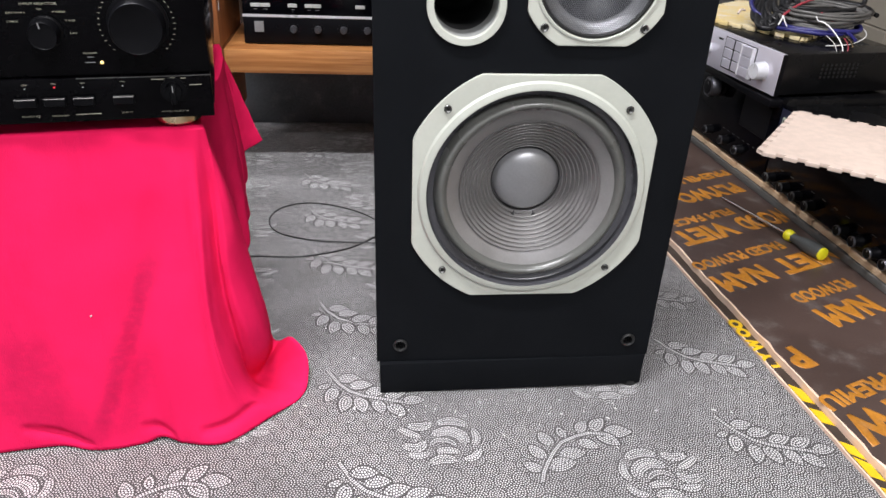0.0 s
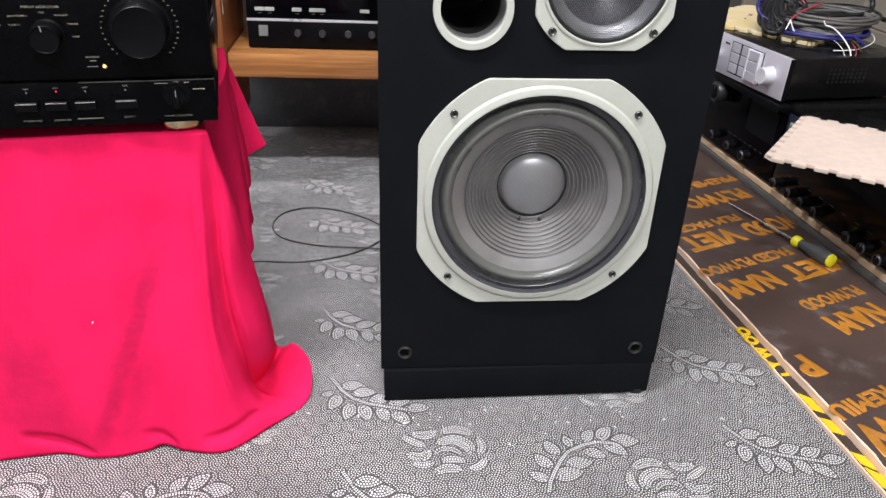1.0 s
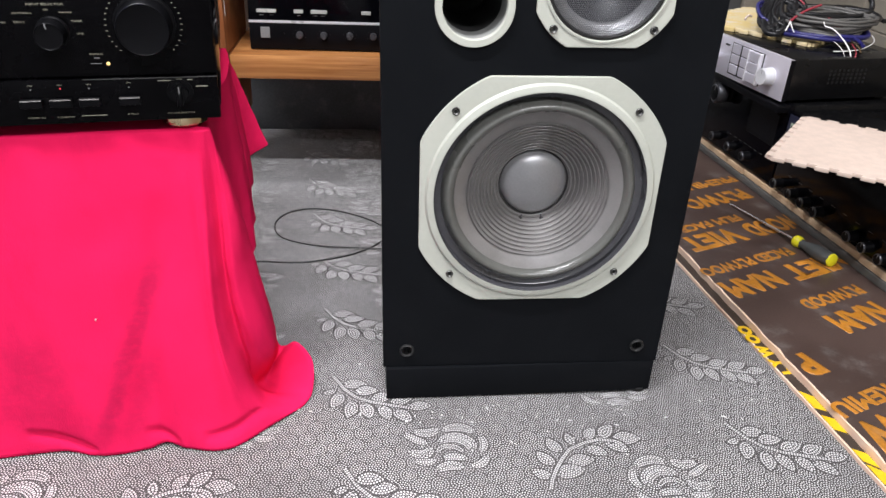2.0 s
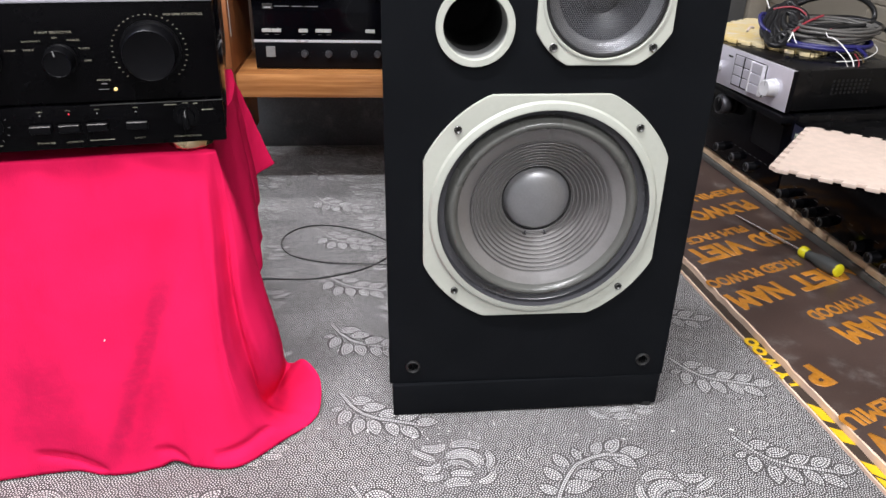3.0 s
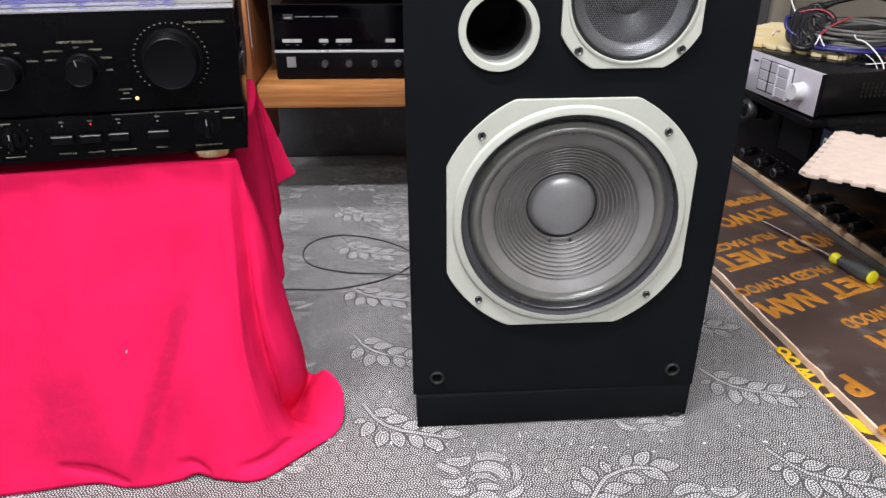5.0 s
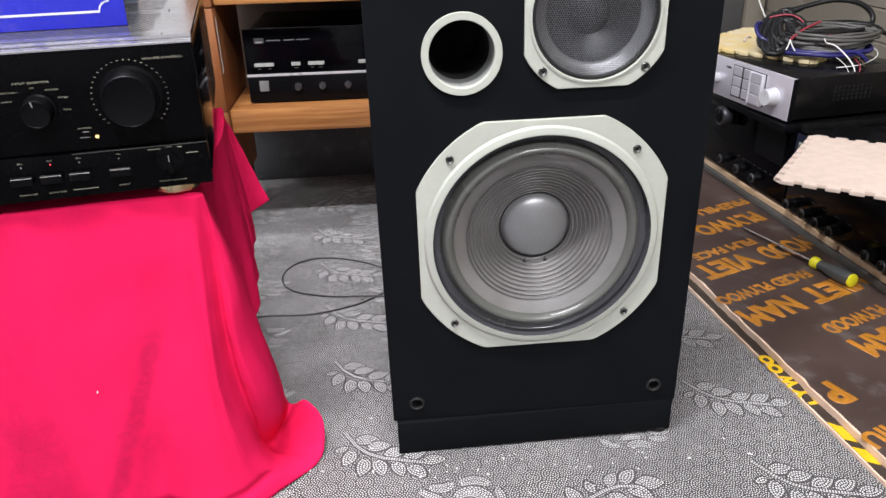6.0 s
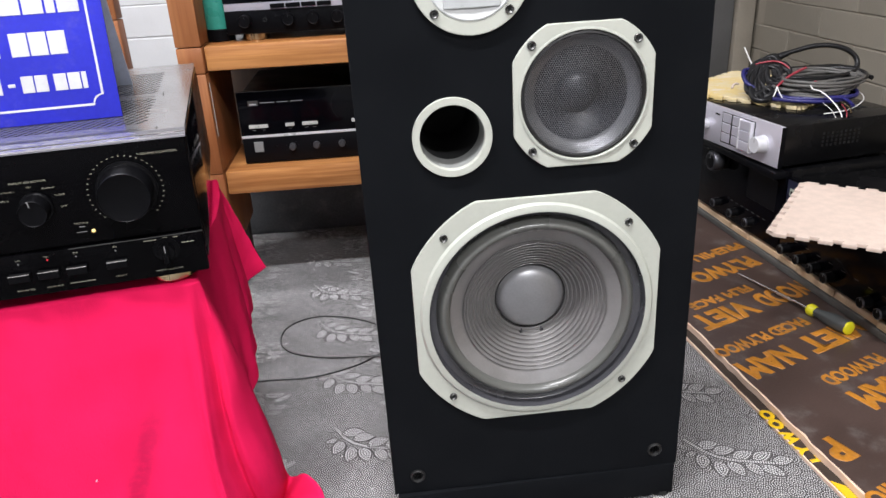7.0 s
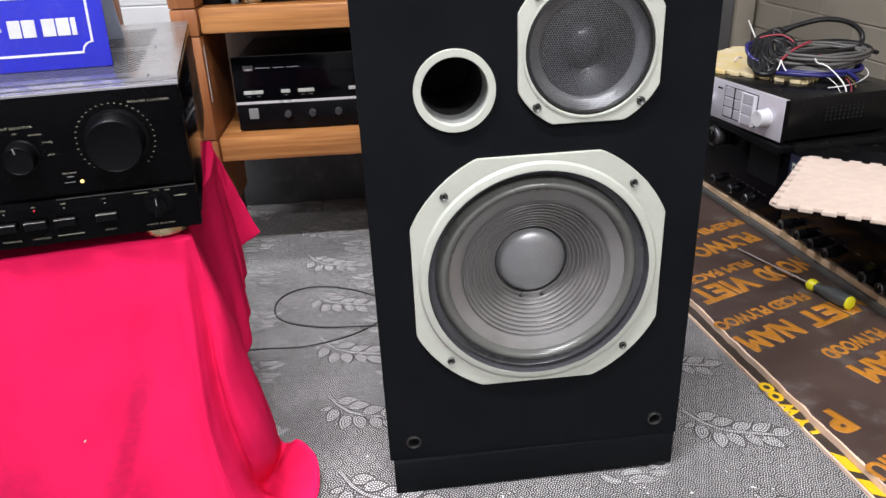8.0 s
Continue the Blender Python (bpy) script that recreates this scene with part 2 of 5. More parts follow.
M["wire_black"] = plain("black_cable", (0.009, 0.009, 0.010), 0.36, bump=0.05, spec=0.35)
M["wire_thin"] = plain("thin_dark_cable", (0.026, 0.026, 0.027), 0.35)
M["wire_grey"] = plain("grey_cable", (0.10, 0.096, 0.09), 0.42, var=0.2)
M["wire_blue"] = plain("blue_cable", (0.020, 0.019, 0.115), 0.3)
M["wire_red"] = plain("red_cable", (0.30, 0.035, 0.05), 0.4)
M["wire_white"] = plain("white_wire", (0.8, 0.79, 0.77), 0.45)
M["navy"] = plain("navy_panel", (0.012, 0.014, 0.032), 0.3)
M["paint_white"] = plain("white_wall_paint", (0.78, 0.78, 0.77), 0.6, var=0.05, scale=3)
# Grey of the unseen walls and ceiling, set for the light they return.
M["paint_dull"] = plain("dull_wall_paint", (0.46, 0.47, 0.49), 0.7, var=0.08, scale=3)
M["mortar_white"] = plain("white_mortar", (0.56, 0.565, 0.57), 0.8, var=0.08)
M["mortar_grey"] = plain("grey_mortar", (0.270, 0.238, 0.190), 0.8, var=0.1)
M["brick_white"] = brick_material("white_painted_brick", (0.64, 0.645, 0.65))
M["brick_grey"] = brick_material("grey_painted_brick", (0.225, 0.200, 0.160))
M["concrete"] = plain("concrete", (0.11, 0.11, 0.115), 0.6, var=0.2, scale=4, dust=0.1)
M["door_grey"] = plain("grey_door_paint", (0.11, 0.108, 0.105), 0.6)


def cloth_material():
    n = Nodes("crimson_cloth")
    p = n.coord()
    a = n.noise(p, 6.0, 4.0)
    weave = n.noise(n.stretch(p, (1, 1, 0.25)), 1300.0, 1.0)
    c = n.mix(a, (0.70, 0.010, 0.078), (0.83, 0.017, 0.108))
    # Mottled grime, deepened to stand in for weaker light low on the cloth.
    grime_shade = n.ramp(n.noise(n.stretch(p, (1.0, 1.0, 0.35)), 16.0, 6.0, 0.7), 0.50, 0.78)
    c = n.mix(n.math("MULTIPLY", grime_shade, 0.34), c, (0.40, 0.008, 0.055))
    # a long dirty streak, a fainter one beside it, and a broad patch low down
    xyz = n.node("ShaderNodeSeparateXYZ", {0: p})
    # The broad third patch also paints in the light's fall-off towards the hem.
    for x0, slope, top, low, wide, amount in ((-0.170, 0.36, 0.25, 0.02, 0.016, 0.42), (-0.150, 0.30, 0.13, 0.01, 0.022, 0.25), (-0.330, -0.10, 0.16, 0.02, 0.060, 0.30)):
        off = n.math("ABSOLUTE", n.math("SUBTRACT", xyz.outputs[0], n.math("ADD", n.math("MULTIPLY", n.math("SUBTRACT", xyz.outputs[2], 0.24), slope), x0)))
        off = n.math("ADD", off, n.math("MULTIPLY", n.math("SUBTRACT", n.noise(p, 45.0, 4.0), 0.5), wide * 1.2))
        reach = n.math("MULTIPLY", n.ramp(xyz.outputs[2], top + 0.04, top - 0.03), n.ramp(xyz.outputs[2], low - 0.02, low + 0.04))
        f = n.math("MULTIPLY", n.math("MULTIPLY", n.ramp(off, wide, wide * 0.2), reach), n.ramp(n.noise(n.stretch(p, (1, 1, 1.8)), 60.0, 5.0, 0.7), 0.25, 0.6, 0.35, 1.0))
        c = n.mix(n.math("MULTIPLY", f, amount), c, (0.30, 0.010, 0.050))
    n.set(Base_Color=c, Roughness=0.85, Specular_IOR_Level=0.04, Sheen_Weight=0.0)
    n.bump(n.math("ADD", weave, n.math("MULTIPLY", n.noise(p, 38.0, 4.0), 2.5)), 0.3, 0.0012)
    return n.m


M["cloth"] = cloth_material()


def glow(name, col, strength):
    n = Nodes(name)
    n.set(Base_Color=col, Emission_Color=col, Emission_Strength=strength)
    return n.m


M["led_yellow"], M["led_red"] = glow("yellow_led", (0.90, 0.62, 0.22), 0.9), glow("red_led", (0.8, 0.03, 0.05), 0.8)
M["tube"] = glow("tube_diffuser", (1.0, 0.97, 0.94), 4.0)

# ------------------------------------------------------------------ mesh helpers


def finish(bm, name, smooth=0.0):
    me = bpy.data.meshes.new(name)
    bmesh.ops.recalc_face_normals(bm, faces=bm.faces)
    bm.to_mesh(me)
    bm.free()
    soft(me, smooth)
    return me


def soft(me, angle):
    if angle:
        for f in me.polygons:
            f.use_smooth = True
        me.set_sharp_from_angle(angle=radians(angle))


def part(name, data, material, parent=None, label="", m=None, smooth=35.0):
    """One mesh object from a bmesh or a mesh, under a thing or a part."""
    me = finish(data, name, smooth) if isinstance(data, bmesh.types.BMesh) else data
    if not me.materials:
        me.materials.append(M[material])
    ob = new(name, me)
    if parent:
        ob.parent = parent
    if m is not None:
        ob.matrix_basis = m
    if label:
        tagged(ob, label)
    return ob


def thing(name, m, label, category, group="", kind=""):
    ob = new(name)
    ob.matrix_basis = m
    ob.empty_display_size = 0.05
    return tagged(ob, label, category, group, kind)


def box(x0, x1, y0, y1, z0, z1, bevel=0.0, seg=2, bm=None):
    bm = bm or bmesh.new()
    r = bmesh.ops.create_cube(bm, size=1.0)
    bmesh.ops.transform(bm, matrix=Matrix.LocRotScale(((x0 + x1) / 2, (y0 + y1) / 2, (z0 + z1) / 2), None, (x1 - x0, y1 - y0, z1 - z0)), verts=r["verts"])
    if bevel:
        es = list({e for v in r["verts"] for e in v.link_edges})
        bmesh.ops.bevel(bm, geom=es, offset=bevel, segments=seg, profile=0.5, affect="EDGES")
    return bm


def lathe(profile, n=48, axis="y", bm=None, close=False):
    """Turns (radius, depth) pairs round the axis. Depth runs along +axis."""
    bm = bm or bmesh.new()
    rings = []
    for r, d in profile:
        if r < 1e-6:
            rings.append([bm.verts.new((0, d, 0) if axis == "y" else (0, 0, d) if axis == "z" else (d, 0, 0))])
            continue
        ring = []
        for i in range(n):
            a = 2 * math.pi * i / n
            c, s = r * math.cos(a), r * math.sin(a)
            ring.append(bm.verts.new((c, d, s) if axis == "y" else (c, s, d) if axis == "z" else (d, c, s)))
        rings.append(ring)
    for a, b in zip(rings, rings[1:] + (rings[:1] if close else [])):
        if len(a) == 1 and len(b) == 1:
            continue
        for i in range(n):
            j = (i + 1) % n
            if len(a) == 1:
                bm.faces.new((a[0], b[i], b[j]))
            elif len(b) == 1:
                bm.faces.new((a[i], a[j], b[0]))
            else:
                bm.faces.new((a[i], a[j], b[j], b[i]))
    return bm


def taken(ob, smooth):
    """The mesh of a curve or text, and the helper object removed."""
    scene.collection.objects.link(ob)
    bpy.context.view_layer.update()
    me = bpy.data.meshes.new_from_object(ob.evaluated_get(bpy.context.evaluated_depsgraph_get()))
    bm = bmesh.new()
    bm.from_mesh(me)
    bmesh.ops.remove_doubles(bm, verts=bm.verts, dist=0.000002)
    bm.to_mesh(me)
    bm.free()
    data = ob.data
    bpy.data.objects.remove(ob)
    bpy.data.curves.remove(data)
    me.materials.clear()
    soft(me, smooth)
    return me


def plate(loops, depth, bevel=0.0, name="plate", smooth=35.0):
    """A flat plate in x and y with holes: the first loop is the outline. Its middle lies at z = 0."""
    cu = bpy.data.curves.new(name, "CURVE")
    cu.dimensions, cu.fill_mode, cu.extrude, cu.bevel_depth, cu.bevel_resolution = "2D", "BOTH", depth / 2 - bevel, bevel, 1
    cu.offset = -bevel
    for pts in loops:
        sp = cu.splines.new("POLY")
        sp.points.add(len(pts) - 1)
        for q, (x, y) in zip(sp.points, pts):
            q.co = (x, y, 0, 1)
        sp.use_cyclic_u = True
    me = taken(bpy.data.objects.new(name, cu), smooth)
    for f in me.polygons:
        if abs(f.normal.z) > 0.999:
            f.use_smooth = False
    return me


UP = pose(0, 0, 0, 90)  # stands a plate upright, its face towards -y


def circle(cx, cy, r, n=64):
    return [(cx + r * math.cos(2 * math.pi * i / n), cy + r * math.sin(2 * math.pi * i / n)) for i in range(n)]


def clipped_circle(R, h, n=160):
    """A circle cut by the four sides of a square of half width h."""
    return [(max(-h, min(h, R * math.cos(2 * math.pi * i / n))), max(-h, min(h, R * math.sin(2 * math.pi * i / n)))) for i in range(n)]


def lettering(text, size, bold=0.0, narrow=1.0, depth=0.0002, align="CENTER"):
    cu = bpy.data.curves.new("lettering", "FONT")
    cu.body, cu.size, cu.extrude, cu.bevel_depth, cu.align_x, cu.resolution_u = text, size, depth, bold, align, 3
    cu.bevel_resolution = 0
    me = taken(bpy.data.objects.new("lettering", cu), 0)
    me.transform(Matrix.Diagonal((narrow, 1, depth / (depth + bold), 1)))
    return me


def tube(points, radius, cyclic=False, name="tube", res=2, order=4):
    """A round cable along points, as a mesh."""
    cu = bpy.data.curves.new(name, "CURVE")
    cu.dimensions, cu.bevel_depth, cu.bevel_resolution, cu.resolution_u, cu.use_fill_caps = "3D", radius, res, 6, True
    sp = cu.splines.new("NURBS")
    sp.points.add(len(points) - 1)
    for q, p in zip(sp.points, points):
        q.co = (*p, 1)
    sp.order_u, sp.use_endpoint_u, sp.use_cyclic_u = order, not cyclic, cyclic
    return taken(bpy.data.objects.new(name, cu), 60)


def bar(x, z, w, h, y=0.0, t=0.0003):
    """A thin upright bar on a front that faces -y."""
    return box(x - w / 2, x + w / 2, y - t, y + 0.0002, z - h / 2, z + h / 2)


# ------------------------------------------------------------------ room
X0, X1, Y0, Y1, TOP = -1.9, 1.5, -2.6, 2.76, 2.65
floor = part("floor", box(X0 - 0.1, X1 + 0.1, Y0 - 0.1, Y1 + 0.1, -0.12, -0.004), "concrete")
tagged(floor, "dark bare concrete floor at the edge of the carpet", "floor", kind="structure")
# Ceiling is out of view, added to close the room and bounce light.
ceiling = part("ceiling", box(X0 - 0.1, X1 + 0.1, Y0 - 0.1, Y1 + 0.1, TOP, TOP + 0.1), "paint_dull")
tagged(ceiling, "unseen plain ceiling that bounces light down", "ceiling", kind="structure")
wall_north = part("wall_north", box(X0 - 0.1, X1 + 0.1, Y1 + 0.012, Y1 + 0.11, -0.004, TOP), "mortar_white")
tagged(wall_north, "white painted brick wall behind the racks", "wall", kind="structure")
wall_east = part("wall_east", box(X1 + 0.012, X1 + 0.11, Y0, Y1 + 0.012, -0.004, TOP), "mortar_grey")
tagged(wall_east, "dull grey painted brick wall beside the stack", "wall", kind="structure")
# South and west walls are out of view too, added for bounced light.
wall_south = part("wall_south", box(X0 - 0.1, X1 + 0.1, Y0 - 0.1, Y0, -0.004, TOP), "paint_dull")
tagged(wall_south, "unseen plain grey wall that bounces light back", "wall", kind="structure")
wall_west = part("wall_west", box(X0 - 0.1, X0, Y0, Y1 + 0.012, -0.004, TOP), "paint_dull")
tagged(wall_west, "unseen plain grey wall that bounces light back", "wall", kind="structure")
# Fittings for the three lamps, all out of view; two are added fill.
for place, length, width, power in TUBES:
    lamp = thing("unseen_batten", pose(place[0], place[1], TOP), "unseen white ceiling batten with a lit tube diffuser", "ceiling light", "ceiling tube lights")
    part("housing", box(-length / 2 - 0.03, length / 2 + 0.03, -0.06, 0.06, -0.03, 0, 0.006), "paint_white", lamp)
    part("diffuser", box(-length / 2, length / 2, -0.04, 0.04, -0.06, -0.03, 0.012), "tube", lamp)
# dark door leaf beside the grey wall
door = part("door_1", box(0.86, 1.424, Y1 - 0.05, Y1 + 0.005, 0.0, 2.05, 0.004), "door_grey")
tagged(door, "dark grey painted door at the end of the wall", "door", kind="structure")
jamb = part("trim", box(1.428, 1.496, Y1 - 0.07, Y1 + 0.005, 0.0, 2.12, 0.006), "mortar_grey")
tagged(jamb, "dull grey painted door frame", "trim", kind="structure")

# ------------------------------------------------------------------ carpet
carpet = part("carpet", box(-1.85, 0.72, -2.55, 2.40, -0.0035, 0.0), "carpet")
tagged(carpet, "grey felt carpet printed with dotted leaves and roses", "carpet", kind="structure")


def curve_at(keys, t):
    """A smooth curve through keys of (t, vector), its tangents set by the keys' spacing."""
    i = 0
    while i < len(keys) - 2 and t > keys[i + 1][0]:
        i += 1
    (t0, a), (t1, b) = keys[i], keys[i + 1]
    h = t1 - t0
    ma = (b - keys[i - 1][1]) / (t1 - keys[i - 1][0]) if i else (b - a) / h
    mb = (keys[i + 2][1] - a) / (keys[i + 2][0] - t0) if i + 2 < len(keys) else (b - a) / h
    f = (t - t0) / h
    return a * (2 * f ** 3 - 3 * f * f + 1) + ma * h * (f ** 3 - 2 * f * f + f) + b * (3 * f * f - 2 * f ** 3) + mb * h * (f ** 3 - f * f)


LAY = [0]


def leaf(bm, uvl, rim, base, tip, plump=0.5, n=11):
    """A pointed leaf between two places on the carpet: rows of dots that follow its outline, and a dark margin round it."""
    LAY[0] += 1
    a, b = Vector((*base, 0)), Vector((*tip, 0))
    length = (b - a).length
    fwd = (b - a) / length
    side = Vector((-fwd.y, fwd.x, 0))
    half, edge = length * plump / 2, 0.0008
    z = Vector((0, 0, LIFT + 0.00003 * (LAY[0] % 19)))
    rows = max(1.0, round(half / 0.0034))
    lines = []
    for i in range(n):
        t = i / (n - 1)
        w = half * math.sin(math.pi * t ** 0.85) ** 0.8 if 0 < i < n - 1 else 0.0
        at = a + fwd * (length * t + edge * (2 * t - 1)) + side * (0.06 * length * math.sin(math.pi * t)) + z
        quad = []
        for k in (-1, 0, 1):
            v = bm.verts.new(at + side * k * (w + edge))
            v[rim] = -0.25 if k else rows * w / half - 0.25 * (1 - w / half)
            quad.append((v, (length * t, k * w)))
        lines.append(quad)
    for p, q in zip(lines, lines[1:]):
        for k in (0, 1):
            quad = (p[k], p[k + 1], q[k + 1], q[k])
            f = bm.faces.new([c[0] for c in quad])
            for lp, c in zip(f.loops, quad):
                lp[uvl].uv = c[1]


def band(bm, uvl, rim, points, rows=2.0, taper=False):
    """A stem or a petal: a curved band of some rows of dots between dark margins."""
    LAY[0] += 1
    pts = [Vector((*p, LIFT + 0.00003 * (LAY[0] % 19))) for p in points]
    s, last = 0.0, None
    for i, p in enumerate(pts):
        fwd = (pts[min(i + 1, len(pts) - 1)] - pts[max(i - 1, 0)]).normalized()
        side = Vector((-fwd.y, fwd.x, 0))
        s += (p - pts[i - 1]).length if i else 0.0
        full = math.sin(math.pi * i / (len(pts) - 1)) ** 0.28 if taper else 1.0
        half = rows * 0.0034 / 2 * full + 0.0006
        now = []
        for k in (-1, 0, 1):
            v = bm.verts.new(p + side * half * k)
            v[rim] = -0.05 if k else rows / 2 * full + 0.30
            now.append((v, (s, k * half)))
        if last:
            for k in (0, 1):
                quad = (last[k], last[k + 1], now[k + 1], now[k])
                f = bm.faces.new([c[0] for c in quad])
                for lp, c in zip(f.loops, quad):
                    lp[uvl].uv = c[1]
        last = now


# leaves of the two sprays, as (base x, y, tip x, y), in metres from the foot of the stem
HANGING = [(0.006, -0.031, -0.014, -0.038), (0.012, -0.036, 0.000, -0.069), (0.029, -0.054, 0.022, -0.090), (0.042, -0.059, 0.053, -0.093), (0.066, -0.066, 0.079, -0.096), (0.084, -0.076, 0.109, -0.101),
           (0.013, -0.020, 0.050, -0.021), (0.030, -0.037, 0.066, -0.034), (0.053, -0.056, 0.088, -0.044), (0.080, -0.064, 0.114, -0.049), (0.104, -0.071, 0.138, -0.069)]
RISING = [(0.006, 0.020, -0.019, 0.034), (0.014, 0.040, -0.006, 0.065), (0.027, 0.061, 0.012, 0.089), (0.046, 0.073, 0.040, 0.098), (0.065, 0.082, 0.081, 0.106), (0.084, 0.084, 0.107, 0.110),
          (0.098, 0.081, 0.139, 0.082), (0.087, 0.079, 0.116, 0.057), (0.058, 0.067, 0.087, 0.054), (0.030, 0.042, 0.067, 0.047), (0.012, 0.022, 0.051, 0.031)]


def spray(bm, uvl, rim, x, y, leaves, stem):
    for bx, by, tx, ty in leaves:
        leaf(bm, uvl, rim, (x + bx, y + by), (x + tx, y + ty), 0.64)
    band(bm, uvl, rim, [(x + a, y + b) for a, b in stem])


# petals of the open flower: rows of dots, then the line that each follows, in metres from the heart
PETALS = [(5, (-0.037, 0.021), (-0.022, 0.030), (-0.008, 0.032), (0.008, 0.026)), (5, (0.012, 0.030), (0.026, 0.022), (0.046, 0.026)), (4, (0.027, 0.003), (0.041, 0.010), (0.059, 0.023)),
          (6, (-0.029, -0.013), (-0.026, 0.003), (-0.008, 0.014), (0.016, 0.006)), (4, (-0.041, 0.018), (-0.045, 0.000), (-0.039, -0.015)), (3, (-0.019, -0.015), (-0.007, -0.004), (0.008, -0.003), (0.018, -0.013)),
          (5, (0.022, -0.004), (0.033, -0.016), (0.054, -0.010)), (4, (-0.048, -0.020), (-0.038, -0.034), (-0.024, -0.038)), (4, (-0.022, -0.025), (-0.004, -0.021), (0.010, -0.024)), (4, (0.018, -0.026), (0.032, -0.030), (0.046, -0.026)),
          (5, (-0.016, -0.040), (0.002, -0.036), (0.020, -0.043))]


def rose(bm, uvl, rim, x, y, flip):
    """An open flower of stacked petals, about 0.10 m wide."""
    for rows, *line in PETALS:
        keys = [(i / (len(line) - 1), Vector((x + flip * a, y + b))) for i, (a, b) in enumerate(line)]
        band(bm, uvl, rim, [curve_at(keys, i / 9) for i in range(10)], rows, True)


bm = bmesh.new()
uvl, rim = bm.loops.layers.uv.new("size"), bm.verts.layers.float.new("rim")
LIFT = 0.0004
for i in range(-4, 2):
    for j in range(-9, 10):
        ox, oy = 0.511 * i - 0.0225 * j, 0.064 * i + 0.1805 * j
        for kind, x, y in ((0, 0.042, 0.664), (1, 0.290, 0.620), (2, 0.174, 0.700), (3, 0.440, 0.632)):
            if not (0.20 < y + oy < 1.95 and -0.95 < x + ox < (0.56, 0.52, 0.62, 0.62)[kind] - 0.075 * (y + oy - 0.8)):
                continue
            if kind == 0:
                spray(bm, uvl, rim, x + ox, y + oy, HANGING, [(0.0, 0.0), (0.008, -0.014), (0.017, -0.030), (0.033, -0.047), (0.054, -0.058), (0.083, -0.066), (0.106, -0.072)])
            elif kind == 1:
                spray(bm, uvl, rim, x + ox, y + oy, RISING, [(0.0, 0.0), (0.005, 0.016), (0.014, 0.033), (0.025, 0.050), (0.038, 0.066), (0.060, 0.077), (0.080, 0.082), (0.100, 0.079)])
            else:
                rose(bm, uvl, rim, x + ox, y + oy, -1 if kind == 2 else 1)
motifs = part("printed_leaves", bm, "leaf", carpet, "pale dotted leaf and rose print", smooth=0)
tagged(motifs, kind="stuff")

# ------------------------------------------------------------------ plywood sheets
EDGE = (0.650, 1.171)  # where the lower sheet's front edge starts


def edge_at(y, off=0.0):
    return EDGE[0] + (EDGE[1] - y) * 0.090 + off


def sheet(name, off, y0, y1, z0, z1, xr, label, top, jag, seed):
    """A plywood sheet with a sawn, slightly ragged front edge and a film on top."""
    r = random.Random(seed)
    th = thing(name, pose(0, 0, 0), label, "plywood sheet", "plywood sheets")
    n = 90
    left = [(edge_at(y0 + (y1 - y0) * i / n, off) + r.uniform(-jag, jag), y0 + (y1 - y0) * i / n) for i in range(n + 1)]
    core = plate([[(xr, y0), (xr, y1)] + left[::-1]], z1 - z0 - 0.0006, name="core")
    part("core", core, "ply_edge", th, "raw pale sawn plywood edge", pose(0, 0, (z0 + z1) / 2 - 0.0003))
    film = plate([[(xr, y0), (xr, y1)] + [(x + 0.0022 + abs(r.gauss(0, jag * 0.8)), y) for x, y in left[::-1]]], 0.0006, name="film")
    part("film", film, top, th, "dark printed film face", pose(0, 0, z1 - 0.0003))
    return th


lower = sheet("plywood_sheet", 0.0, 0.15, 1.95, 0.0, 0.006, 1.45, "dark film-faced plywood sheet with yellow print on the carpet", "ply_dark", 0.0007, 3)
upper = sheet("plywood_sheet", 0.0178, 0.15, 1.95, 0.006, 0.018, 1.45, "brown film-faced plywood sheet with orange print", "ply_film", 0.0016, 8)

# print on the upper sheet: (words, along, across, cap height, room)
R_DIR, U_DIR = Vector((-0.927, -0.375)), Vector((0.375, -0.927))
CAP = 0.729  # cap height of the font over its size
for words, along, across, cap, width in (
    ("NAM", -1.155, -0.729, 0.050, 0.125), ("VIET", -1.340, -0.729, 0.050, 0.160),
    ("VIET", -1.228, -0.8895, 0.054, 0.146), ("WOOD", -1.400, -0.8895, 0.054, 0.150),
    ("FACED PLYWOO", -1.262, -0.783, 0.028, 0.228), ("FILM FACE", -1.285, -0.933, 0.026, 0.165),
    ("PLYWO", -1.400, -1.032, 0.047, 0.183), ("PREMIU", -1.440, -1.098, 0.030, 0.150),
    ("NAM", -1.240, -0.578, 0.050, 0.125), ("PLYWOOD", -1.262, -0.631, 0.029, 0.145),
    ("PREMIU", -1.070, -0.421, 0.029, 0.143), ("PLYW", -1.105, -0.376, 0.052, 0.190),
    ("P", -1.000, -0.521, 0.048, 0.036),
):
    me = lettering(words, cap / CAP, 0.0017 if cap < 0.04 else 0.0038, 1.0, 0.0001, "LEFT")
    xs = [v.co.x for v in me.vertices]
    k = width / (max(xs) - min(xs))
    me.transform(Matrix.Diagonal((k, 1, 1, 1)) @ Matrix.Translation((-min(xs), 0, 0)))
    spot = R_DIR * along + U_DIR * across
    part("printed_word", me, "orange", upper, "orange stencilled word", pose(spot.x, spot.y, 0.0182, 0, 0, 202.0))
